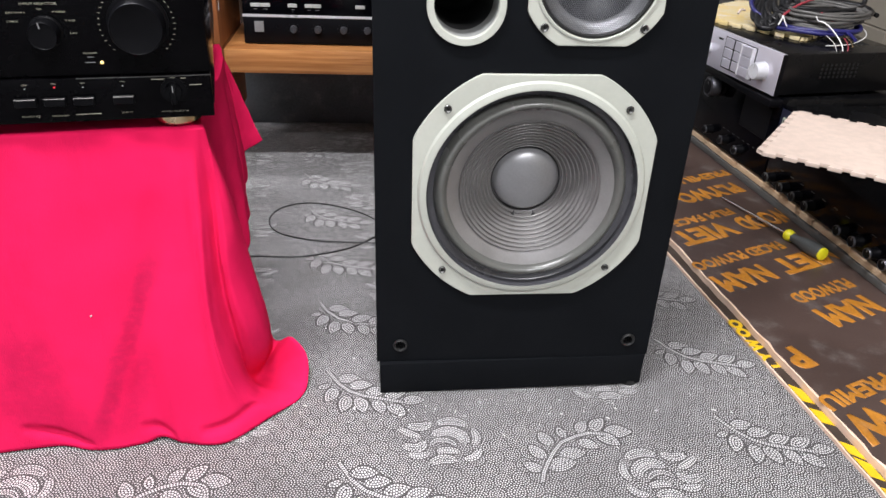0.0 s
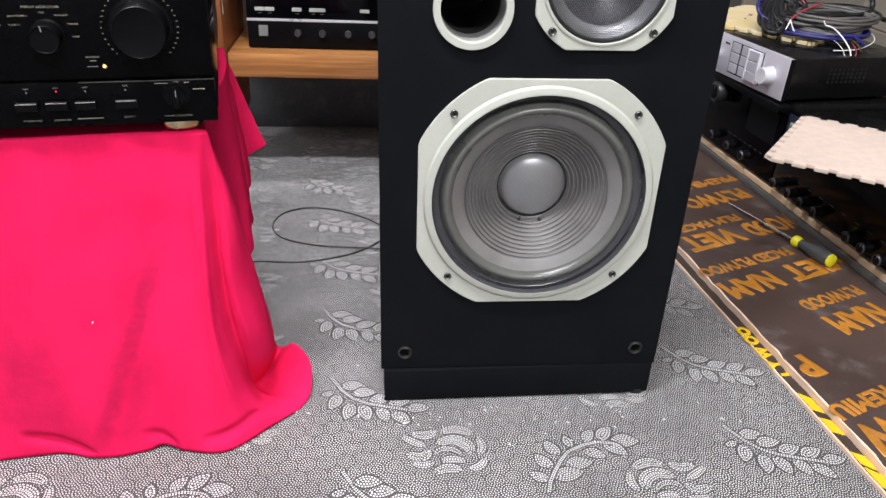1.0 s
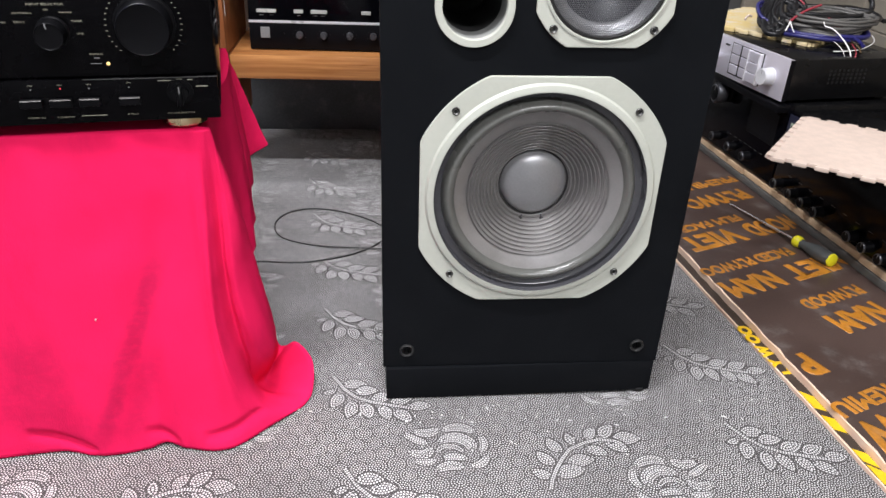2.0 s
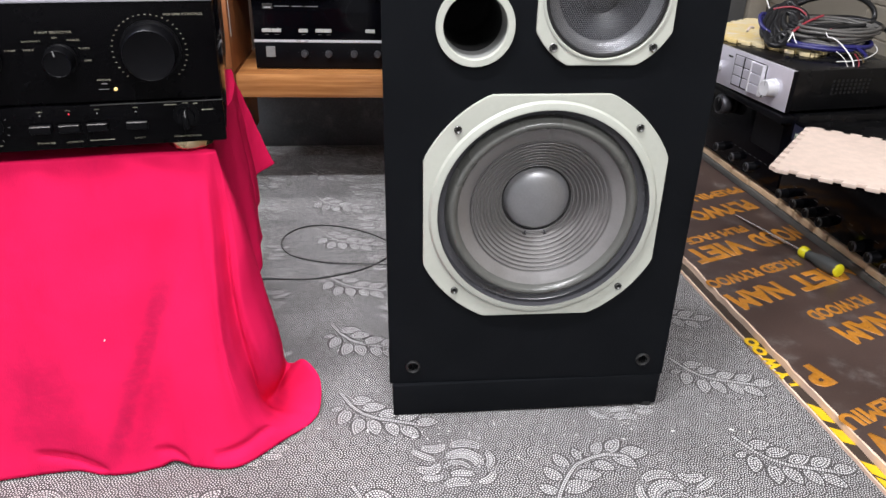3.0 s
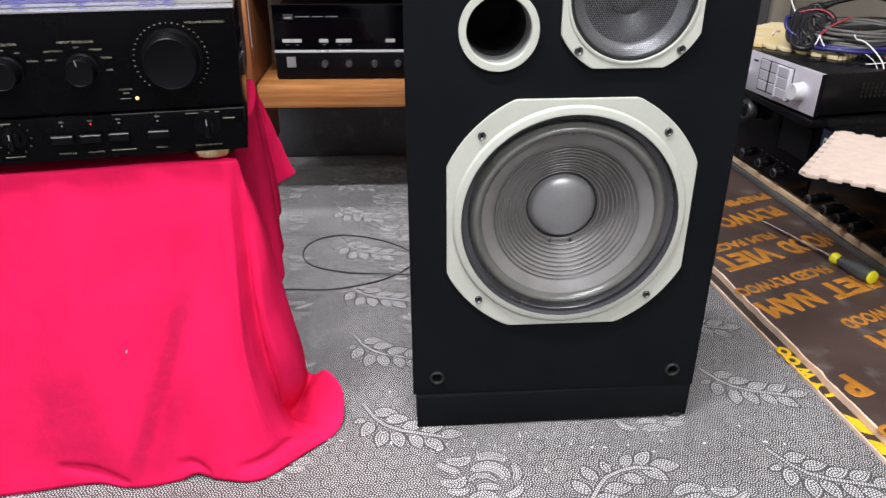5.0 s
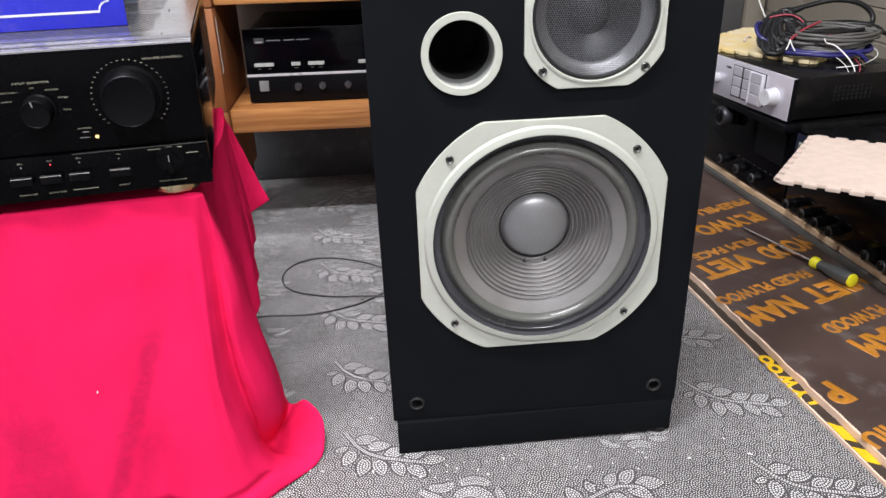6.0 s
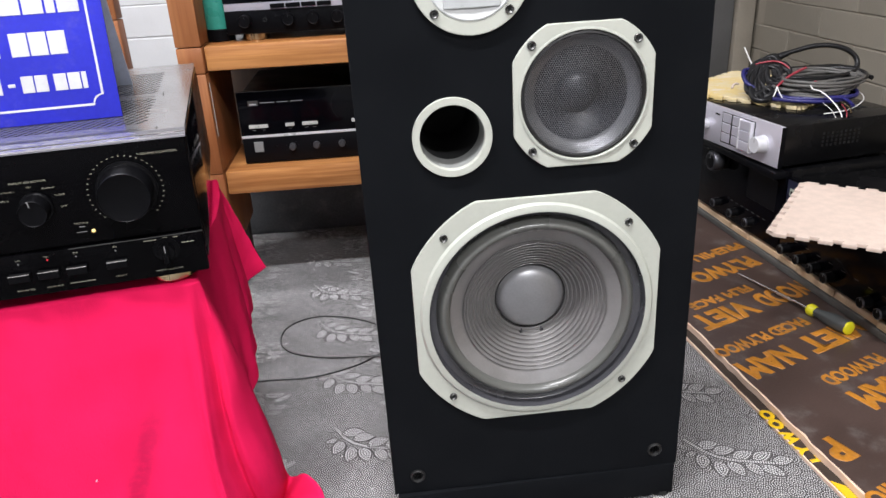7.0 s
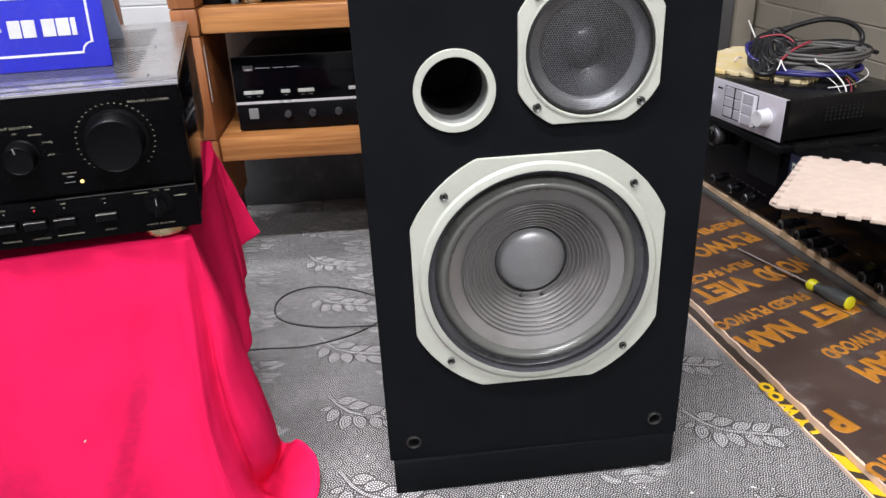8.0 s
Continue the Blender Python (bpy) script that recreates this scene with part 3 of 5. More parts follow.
# yellow print that runs along the narrow strip of the lower sheet, and strokes of larger letters cut off by the edges
for words, y, cap, width in (("OO", 0.952, 0.019, 0.050), ("W", 0.898, 0.019, 0.032), ("Y", 0.864, 0.018, 0.024), ("L", 0.838, 0.014, 0.014)):
    me = lettering(words, cap / CAP, 0.0019, 1.0, 0.0001, "LEFT")
    xs = [v.co.x for v in me.vertices]
    me.transform(Matrix.Diagonal((width / (max(xs) - min(xs)), 1, 1, 1)) @ Matrix.Translation((-min(xs), 0, 0)))
    part("printed_word", me, "yellow", lower, "yellow stencilled letters", pose(edge_at(y, 0.0200), y - width, 0.0062, 0, 0, 95.1))
for y0, y1, y2, y3 in ((0.785, 0.748, 0.740, 0.772), (0.733, 0.704, 0.696, 0.725), (0.668, 0.645, 0.632, 0.658), (0.640, 0.606, 0.596, 0.626), (0.588, 0.560, 0.552, 0.580)):
    stroke = plate([[(edge_at(y0, 0.0030), y0), (edge_at(y1, 0.0030), y1), (edge_at(y2, 0.0172), y2), (edge_at(y3, 0.0172), y3)]], 0.0003, name="printed_stroke")
    part("printed_stroke", stroke, "yellow", lower, "yellow stroke of a cut-off letter", pose(0, 0, 0.0062))

# plank and grey board on which the stack stands
plank_m = pose(0.917, 1.75, 0, 0, 0, 4.6)
board = part("grey_board", box(0, 0.40, -1.5, 0.2, 0.018, 0.033, 0.002), "grey_board", None, m=plank_m)
tagged(board, "weathered grey board lying on the plywood", "board")
bm = bmesh.new()
r = random.Random(5)
y = -1.5
while y < 0.2:
    l = r.uniform(0.05, 0.12)
    box(0.002 + r.uniform(0, 0.004), 0.40, y, min(0.2, y + l - 0.0008), 0.0332, 0.0485 + r.uniform(-0.0015, 0.0005), 0.002, 1, bm)
    y += l
plank = part("plank", bm, "raw_wood", None, m=plank_m)
tagged(plank, "rough worn timber plank under the receivers", "plank")

# ------------------------------------------------------------------ loudspeaker
spk = thing("loudspeaker", pose(0.2806, 0.7960, 0.0014, 0, -0.6, -0.1), "tall black floor-standing loudspeaker with pale driver frames", "loudspeaker")
SW, SH, SD = 0.190, 0.80, 0.33
WC, MC, PC, TC = (0.0008, 0.3063), (0.0525, 0.5600), (-0.0890, 0.5260), (-0.0630, 0.6908)
holes = [circle(WC[0], WC[1], 0.1385, 128), circle(MC[0], MC[1], 0.069), circle(PC[0], PC[1], 0.0352), circle(TC[0], TC[1], 0.0475), circle(-0.158, 0.0795, 0.0068, 20), circle(0.158, 0.0795, 0.0068, 20)]
baffle = plate([[(-SW, 0.052), (SW, 0.052), (SW, SH), (-SW, SH)]] + holes, 0.02, 0.0012)
part("baffle", baffle, "black_vinyl", spk, "", pose(0, 0.0112, 0) @ UP)
bm = bmesh.new()
for b in ((-SW, -SW + 0.018, 0.022, SD, 0.052, SH), (SW - 0.018, SW, 0.022, SD, 0.052, SH), (-SW + 0.018, SW - 0.018, 0.022, SD, SH - 0.018, SH), (-SW + 0.018, SW - 0.018, 0.022, SD, 0.052, 0.07), (-SW + 0.018, SW - 0.018, SD - 0.018, SD, 0.07, SH - 0.018)):
    box(*b, bm=bm)
part("cabinet", bm, "black_vinyl", spk, "black vinyl-covered cabinet", smooth=0)
part("plinth", box(-SW + 0.0045, SW - 0.0025, 0.0008, SD - 0.01, 0.0022, 0.0518, 0.0005), "black_vinyl", spk, "", pose(0, -0.0030, 0, 0, 0, 0.9))
for x, y, low in ((-0.172, 0.03, 0.0), (0.174, 0.014, -0.0030), (-0.172, 0.28, 0.0), (0.174, 0.28, -0.0030)):
    part("foot", lathe([(0, 0.0005), (0.013, 0.0005), (0.0145, 0.003), (0.0145, 0.0085), (0, 0.0085)], 20, "z"), "rubber", spk, "", pose(x, y, low))


def hex_screw(parent, x, z, r=0.0047, y=0.0):
    s = part("screw", lathe([(0, 0.0), (r * 0.45, 0.0), (r * 0.5, -0.0012), (r * 0.85, -0.0026), (r, -0.0018), (r, 0.0005)], 20), "steel_dark", parent, "dark hex-socket screw", pose(x, y, z))
    part("socket", lathe([(0, -0.00135), (r * 0.46, -0.00135), (r * 0.46, -0.0008)], 6), "cavity", s)
    return s


# woofer
wf = part("woofer", plate([clipped_circle(0.1612, 0.1458), circle(0, 0, 0.1350, 128)], 0.005, 0.0009), "frame", spk, "cream-grey woofer frame", pose(WC[0], -0.0012, WC[1]) @ UP)
W = pose(0, 0, 0, -90)  # back from the upright frame to the cabinet's axes
part("lip", lathe([(0.1396, -0.0036), (0.1389, -0.0041), (0.1380, -0.0060), (0.1370, -0.0072), (0.1340, -0.0079), (0.1310, -0.0084), (0.1299, -0.0085), (0.1292, -0.0083), (0.1291, -0.0080)], 160), "frame_lip", wf, "raised rounded lip", W)
part("gasket", lathe([(0.1292, -0.0088), (0.1289, -0.0086), (0.1286, -0.0060), (0.1283, 0.0062), (0.1262, 0.0080), (0.1196, 0.0088), (0.1188, 0.011)], 160), "gasket", wf, "dark glossy gasket ring", W)
prof = [(0.1198 - 0.0162 * t, 0.0086 - 0.0110 * math.sin(math.pi * t) ** 0.72 - 0.0056 * t) for t in [i / 18 for i in range(19)]]
part("surround", lathe(prof, 160), "surround", wf, "dark grey half-roll surround", W)
prof = []
for i in range(361):
    t = i / 360
    rr = 0.1040 - 0.0615 * t
    d = 0.0026 + 0.0394 * t ** 1.04
    if 0.0455 < rr < 0.0872:
        d -= 0.0034 * (0.5 + 0.5 * math.cos((rr - 0.0872) / 0.00455 * 2 * math.pi)) ** 1.5
    prof.append((rr, d))
part("cone", lathe(prof, 160), "cone", wf, "grey-brown ribbed paper cone", W)
part("dust_cap", lathe([(0.0428, 0.0450), (0.0424, 0.0425), (0.0414, 0.0408)] + [(0.0405 * math.cos(a), 0.0406 - 0.0150 * math.sin(a)) for a in [math.pi / 2 * i / 14 for i in range(1, 14)]] + [(0, 0.0256)], 96), "dustcap", wf, "smooth grey domed dust cap", W)
part("cap_seam", lathe([(0.0424, 0.0432), (0.0430, 0.0405), (0.0442, 0.0400), (0.0448, 0.0420)], 96), "rubber", wf, "", W)
for x in (-0.0135, 0.0135):
    part("eyelet", lathe([(0, -0.003), (0.0022, -0.003), (0.0028, 0.0), (0.0028, 0.004)], 14), "steel_dark", wf, "", W @ pose(x, 0.0385, -0.0475))
    part("lead_wire", tube([(x, 0.0360, -0.0472), (x * 0.95, 0.0350, -0.0452), (x * 0.9, 0.0370, -0.0425)], 0.0009), "knob_rim", wf, "", W)
for sx in (-1, 1):
    for sz in (-1, 1):
        hex_screw(wf, 0, 0).matrix_basis = W @ pose(sx * 0.1062, -0.0024, sz * 0.1060)

# midrange
mf = part("midrange", plate([clipped_circle(0.0850, 0.0755), circle(0, 0, 0.0680, 96)], 0.005, 0.0009), "frame", spk, "cream-grey midrange frame", pose(MC[0], -0.0012, MC[1]) @ UP)
part("lip", lathe([(0.0710, -0.0036), (0.0703, -0.0039), (0.0684, -0.0040), (0.0678, -0.0034), (0.0674, 0.0005), (0.0672, 0.004)], 96), "frame_lip", mf, "", W)
part("ring", lathe([(0.0680, 0.001), (0.0668, -0.0022), (0.0645, -0.0030), (0.0635, -0.0012), (0.0630, 0.002)], 96), "rubber", mf, "", W)
prof = [(0.0642, -0.0010), (0.0625, -0.0010), (0.0580, 0.0024), (0.0530, 0.0060), (0.0510, 0.0066)] + [(0.049 * (1 - i / 12), 0.0064 - 0.0050 * math.sin(math.pi / 2 * i / 12)) for i in range(13)]
M["grille"] = grille_material()
part("grille", lathe(prof, 96), "grille", mf, "perforated black steel grille", W)
part("surround", lathe([(0.0650, 0.0080), (0.0600, 0.0082), (0.0555, 0.0090), (0.0510, 0.0112)], 72), "mid_surround", mf, "", W)
part("cone", lathe([(0.0530, 0.011), (0.045, 0.0135), (0.032, 0.0205), (0.0225, 0.0255)], 72), "dark_cone", mf, "", W)
part("dust_cap", lathe([(0.0228, 0.0255)] + [(0.0225 * math.cos(a), 0.0248 - 0.011 * math.sin(a)) for a in [math.pi / 2 * i / 9 for i in range(9)]] + [(0, 0.0138)], 48), "dark_cone", mf, "", W)
for sx in (-1, 1):
    for sz in (-1, 1):
        hex_screw(mf, 0, 0, 0.0047).matrix_basis = W @ pose(sx * 0.0558, -0.0024, sz * 0.0558)

# bass port
pt = part("bass_port", lathe([(0.0430, 0.0012), (0.0430, -0.0030), (0.0426, -0.0035), (0.0356, -0.0035), (0.0350, -0.0029), (0.0347, 0.003)], 72), "frame", spk, "cream-grey port ring", pose(PC[0], 0, PC[1]))
# Throat and tube step darker inward, which paints the port's shade.
part("port_throat", lathe([(0.0347, 0.003), (0.0344, 0.012), (0.0343, 0.036)], 72), "port_shade", pt, "throat of the port, its shade painted grey")
part("port_tube", lathe([(0.0344, 0.0355), (0.0346, 0.15), (0, 0.151)], 48), "cavity", pt, "port tube, painted near black for its depth")

# tweeter
tw = part("tweeter", plate([circle(0, 0, 0.0610, 96), circle(0, 0, 0.0468, 96)], 0.005, 0.0009), "frame", spk, "round cream-grey tweeter frame", pose(TC[0], -0.0012, TC[1]) @ UP)
part("horn", lathe([(0.0470, -0.0030), (0.0455, -0.0033), (0.0443, -0.0024), (0.030, -0.0004), (0.012, 0.0040), (0, 0.0060)], 72), "horn", tw, "pale horn mouth", W)
part("lens_plate", plate([[(-0.0285, -0.034), (0.0285, -0.034), (0.0285, 0.034), (-0.0285, 0.034)], [(-0.006, -0.022), (0.006, -0.022), (0.006, 0.022), (-0.006, 0.022)]], 0.003, 0.0006), "lens", tw, "clear pale lens plate", W @ pose(0, -0.0022, 0) @ UP)
for a in (45, 135, 225, 315):
    hex_screw(tw, 0, 0, 0.0046).matrix_basis = W @ pose(0.0534 * math.cos(radians(a)), -0.0024, 0.0534 * math.sin(radians(a)))

# sockets for the missing grille cover
for x in (-0.158, 0.158):
    s = part("grille_socket", lathe([(0.0098, 0.0012), (0.0096, -0.0012), (0.0082, -0.0022), (0.0066, -0.0012), (0.0062, 0.002), (0.0060, 0.012), (0, 0.012)], 28), "rubber", spk, "black plastic grille socket", pose(x, 0, 0.0795))
    for i in (-1, 0, 1):
        part("claw", box(-0.0007 + i * 0.0033, 0.0007 + i * 0.0033, 0.001, 0.010, -0.0052 + abs(i) * 0.0012, 0.0052 - abs(i) * 0.0012), "black_plastic", s)
pad = part("packing_pad", box(0.098, 0.128, 0.806, 0.83, 0.0002, 0.004, 0.0012), "foam_pale", None)
tagged(pad, "small white packing pad under the loudspeaker", "pad")

# ------------------------------------------------------------------ table with cloth
TBL = pose(-0.3018, 0.7389, 0, 0, 0, 10.5)  # its front's middle; x along the front, y to the back
table = thing("low_table", TBL, "low dark wooden table hidden under a crimson cloth", "table")
part("tabletop", box(-0.235, 0.175, 0.008, 0.36, 0.368, 0.390, 0.002), "dark_wood", table)
for x in (-0.22, 0.155):
    for y in (0.025, 0.335):
        part("leg", box(x - 0.015, x + 0.015, y - 0.015, y + 0.015, 0.0, 0.368, 0.002), "dark_wood", table)


ZT = 0.3925
KNOTS = (0.0, 0.2, 0.45, 0.7, 0.88, 1.0)
GUIDES = []


def guide(s, *points):
    """One hanging line of the cloth, from the table's rim to the hem."""
    GUIDES.append((s, [Vector(p) for p in points]))


def front_guide(s, rim_x, hem_x, hem_y, hem_z=0.003):
    """A plain line of the front: it leans out a little towards the hem."""
    rim_y = 0.741 + 0.155 * (rim_x + 0.315)
    guide(s, *[(rim_x + (hem_x - rim_x) * v ** 1.3, rim_y + (hem_y - rim_y) * v ** 1.25, ZT + (hem_z - ZT) * v) for v in KNOTS])


front_guide(0.00, -0.620, -0.680, 0.655)
front_guide(0.13, -0.480, -0.510, 0.672)
front_guide(0.23, -0.360, -0.369, 0.694)
front_guide(0.265, -0.318, -0.300, 0.703)
front_guide(0.29, -0.286, -0.256, 0.694)
front_guide(0.335, -0.236, -0.200, 0.705)
front_guide(0.355, -0.212, -0.180, 0.711, 0.007)
front_guide(0.38, -0.184, -0.153, 0.703)
# the corner: a ridge, the deep valley beside it, the lip that curls up from the carpet, and the second ridge
guide(0.425, (-0.138, 0.769, ZT), (-0.133, 0.757, 0.313), (-0.127, 0.745, 0.215), (-0.118, 0.728, 0.118), (-0.108, 0.714, 0.045), (-0.100, 0.701, 0.003))
guide(0.465, (-0.115, 0.769, ZT), (-0.114, 0.761, 0.313), (-0.112, 0.747, 0.213), (-0.102, 0.738, 0.112), (-0.080, 0.738, 0.042), (-0.050, 0.745, 0.003))
guide(0.488, (-0.106, 0.771, ZT), (-0.106, 0.766, 0.313), (-0.105, 0.755, 0.210), (-0.095, 0.753, 0.108), (-0.068, 0.760, 0.032), (-0.030, 0.765, 0.003))
guide(0.505, (-0.102, 0.773, ZT), (-0.100, 0.775, 0.312), (-0.099, 0.770, 0.205), (-0.090, 0.776, 0.104), (-0.073, 0.793, 0.020), (-0.016, 0.782, 0.003))
guide(0.525, (-0.099, 0.777, ZT), (-0.094, 0.773, 0.312), (-0.093, 0.767, 0.203), (-0.080, 0.778, 0.090), (-0.078, 0.816, 0.005), (-0.007, 0.806, 0.007))
guide(0.555, (-0.099, 0.779, ZT), (-0.088, 0.773, 0.312), (-0.084, 0.768, 0.203), (-0.066, 0.783, 0.086), (-0.076, 0.834, 0.004), (-0.008, 0.832, 0.038))
guide(0.585, (-0.101, 0.783, ZT), (-0.083, 0.783, 0.312), (-0.073, 0.786, 0.205), (-0.053, 0.805, 0.084), (-0.070, 0.852, 0.010), (-0.030, 0.849, 0.058))
guide(0.620, (-0.106, 0.800, ZT), (-0.090, 0.812, 0.312), (-0.070, 0.820, 0.208), (-0.057, 0.842, 0.098), (-0.062, 0.874, 0.030), (-0.052, 0.880, 0.030))
# the side, whose hem climbs to the free corner behind
guide(0.660, (-0.114, 0.855, ZT), (-0.112, 0.858, 0.315), (-0.098, 0.872, 0.215), (-0.078, 0.888, 0.120), (-0.072, 0.898, 0.060), (-0.070, 0.902, 0.020))
guide(0.700, (-0.117, 0.910, ZT), (-0.121, 0.912, 0.325), (-0.116, 0.920, 0.245), (-0.106, 0.930, 0.165), (-0.106, 0.936, 0.115), (-0.107, 0.938, 0.085))
guide(0.780, (-0.118, 0.985, ZT), (-0.112, 0.985, 0.345), (-0.106, 0.988, 0.290), (-0.101, 0.990, 0.235), (-0.099, 0.992, 0.195), (-0.098, 0.993, 0.166))
guide(0.830, (-0.123, 1.030, ZT), (-0.121, 1.030, 0.350), (-0.118, 1.032, 0.300), (-0.116, 1.035, 0.250), (-0.115, 1.036, 0.212), (-0.114, 1.038, 0.184))
guide(0.880, (-0.129, 1.070, ZT), (-0.124, 1.070, 0.352), (-0.118, 1.072, 0.305), (-0.113, 1.073, 0.260), (-0.111, 1.074, 0.222), (-0.112, 1.075, 0.196))
guide(0.930, (-0.138, 1.115, ZT), (-0.138, 1.115, 0.352), (-0.137, 1.120, 0.310), (-0.136, 1.126, 0.268), (-0.135, 1.130, 0.236), (-0.134, 1.132, 0.213))
guide(0.965, (-0.143, 1.135, 0.388), (-0.137, 1.133, 0.354), (-0.130, 1.134, 0.316), (-0.123, 1.137, 0.277), (-0.117, 1.140, 0.246), (-0.114, 1.142, 0.226))
guide(1.000, (-0.148, 1.150, 0.384), (-0.138, 1.150, 0.360), (-0.125, 1.151, 0.322), (-0.112, 1.152, 0.283), (-0.102, 1.152, 0.255), (-0.094, 1.152, 0.237))
# shallow folds of the front: place at the rim, drift towards the hem, depth, width
FOLDS = [(0.425, -0.100, -0.0040, 0.018), (0.405, -0.120, 0.0040, 0.030), (0.452, -0.012, -0.0020, 0.012), (0.475, -0.030, 0.0035, 0.012), (0.300, -0.050, 0.0040, 0.040), (0.210, 0.020, -0.0060, 0.030), (0.110, 0.020, 0.0060, 0.040)]
COLS, ROWS = 560, 96
bm = bmesh.new()
grid = []
for i in range(COLS + 1):
    s = i / COLS
    line = [(v, curve_at([(g[0], g[1][k]) for g in GUIDES], s)) for k, v in enumerate(KNOTS)]
    top = line[0][1]
    ahead, behind = (curve_at([(g[0], g[1][2]) for g in GUIDES], q) for q in (min(1, s + 0.012), max(0, s - 0.012)))
    out = Vector((ahead.y - behind.y, behind.x - ahead.x, 0)).normalized()
    col = []
    for j in range(-10, ROWS + 1):
        if j < 0:
            p = top.lerp(Vector((-0.40, 1.0, ZT)), 0.9 * (-j / 10) ** 1.3)
            p.z = ZT + 0.0006 * math.sin(40 * s + j)
        else:
            v = (j / ROWS) ** 1.1
            p = curve_at(line, v)
            if v < 0.05:
                p.z = ZT - (ZT - p.z) * (v / 0.05) ** 0.7
            wave = 0.0
            for s0, drift, amount, wide in FOLDS:
                wave += amount * math.exp(-((s - s0 - drift * v) / wide) ** 2) * min(1.0, v / 0.35) * (1 - v ** 8)
            if s < 0.46:
                wave += 0.0030 * math.sin(2 * math.pi * s * 7.3 + 0.7 + 2 * v) * v * (1 - v ** 5)
            if s > 0.66:
                wave += 0.0035 * math.sin(2 * math.pi * (s - 0.66) * 21 + 2 * v) * v ** 2 * min(1.0, (1.0 - s) / 0.1)
            wave += 0.0022 * noise.noise(Vector((s * 14, v * 5, 2.0))) * min(1.0, v / 0.2) + 0.0007 * noise.noise(Vector((s * 42, v * 14, 7.0)))
            # creases where the hem doubles over on the carpet
            for s0, s1, v0, v1, deep in ((0.400, 0.478, 0.955, 0.925, 0.008), (0.245, 0.292, 0.925, 0.985, 0.009), (0.335, 0.375, 0.945, 0.985, 0.005)):
                f = (s - s0) / (s1 - s0)
                if 0 < f < 1:
                    wave -= deep * math.sin(math.pi * f) ** 0.6 * math.exp(-((v - v0 - (v1 - v0) * f) / 0.016) ** 2)
            p += out * wave
            p.z = max(0.0025, p.z)
        col.append(bm.verts.new(p))
    grid.append(col)
for a, b in zip(grid, grid[1:]):
    for k in range(len(a) - 1):
        bm.faces.new((a[k], a[k + 1], b[k + 1], b[k]))
fleck = grid[int(0.318 * COLS)][10 + int(0.58 * ROWS)].co.copy()
cloth = part("tablecloth", bm, "cloth", None, smooth=180)
tagged(cloth, "crimson cloth draped over a table, its hem pooling on the carpet", "tablecloth")
so = cloth.modifiers.new("thickness", "SOLIDIFY")
so.thickness, so.offset = 0.0012, -1
bm = bmesh.new()
bmesh.ops.create_icosphere(bm, subdivisions=1, radius=0.0016, matrix=pose(*fleck, 20, 30, 0) @ Matrix.Diagonal((0.7, 0.8, 1.7, 1)))
lint = part("lint", bm, "wire_white", None)
tagged(lint, "tiny white fleck of lint clinging to the cloth", "lint")

# ------------------------------------------------------------------ stereo amplifier on the table
AMP = pose(-0.3018, 0.7389, 0.3948, 0, 0, 10.5)
amp = thing("stereo_amplifier", AMP, "large black stereo amplifier with a grey vented cover on the cloth", "amplifier")
AW, AD = 0.22, 0.465
part("upper_panel", box(-AW, AW, -0.0005, 0.012, 0.0588, 0.1574, 0.0012), "black_brushed", amp, "black brushed upper front")
part("lower_panel", box(-AW, AW, -0.0045, 0.012, 0.0122, 0.0578, 0.0012), "black_brushed", amp, "black lower front with small controls")
part("chassis", box(-AW + 0.004, AW - 0.004, 0.0125, AD, 0.014, 0.1525, 0.002), "black_gloss", amp)
for sx in (-1, 1):
    side = part("side_panel", box(min(sx * (AW - 0.0035), sx * (AW + 0.001)), max(sx * (AW - 0.0035), sx * (AW + 0.001)), 0.0125, AD - 0.003, 0.020, 0.1580, 0.0018), "black_gloss", amp, "glossy black side panel")
    for k in range(3):
        part("slot", box(min(sx * (AW + 0.0012), sx * (AW - 0.001)), max(sx * (AW + 0.0012), sx * (AW - 0.001)), 0.300 + 0.035 * k, 0.304 + 0.035 * k, 0.022, 0.092), "cavity", side)
# cover with rows of slanted vents in two fields
loops = [[(-AW, 0.006), (AW, 0.006), (AW, AD), (-AW, AD)]]
for y0, rows in ((0.062, 17), (0.236, 20)):
    for j in range(rows):
        for i in range(38):
            x, y = -0.190 + i * 0.0098 + (j % 2) * 0.0049, y0 + j * 0.0084
            loops.append([(x - 0.0047, y - 0.0018), (x - 0.0010, y - 0.0040), (x + 0.0047, y + 0.0018), (x + 0.0010, y + 0.0040)])
part("cover", plate(loops, 0.0005), "top_grey", amp, "grey steel cover with rows of vents", pose(0, 0, 0.1621))
part("inside", box(-AW + 0.006, AW - 0.006, 0.014, AD - 0.01, 0.1528, 0.1532), "cavity", amp)
rail = [(-0.0012, 0.1578), (-0.0010, 0.1592), (0.0004, 0.1602), (0.0150, 0.1640), (0.0165, 0.1641), (0.0165, 0.1578)]
bm = bmesh.new()
ends = [[bm.verts.new((x, y, z)) for y, z in rail] for x in (-AW - 0.001, AW + 0.001)]
for k in range(len(rail)):
    bm.faces.new((ends[0][k], ends[0][k - 1], ends[1][k - 1], ends[1][k]))
bm.faces.new(ends[0])
bm.faces.new(ends[1][::-1])
part("front_rail", bm, "rail_steel", amp, "bright sloping front edge of the cover", smooth=0)
for k in range(3):
    part("groove", box(-AW + 0.03, 0.190 - 0.008 * k, 0.0205 + 0.005 * k, 0.0215 + 0.005 * k, 0.1629, 0.1632), "steel_dark", amp)
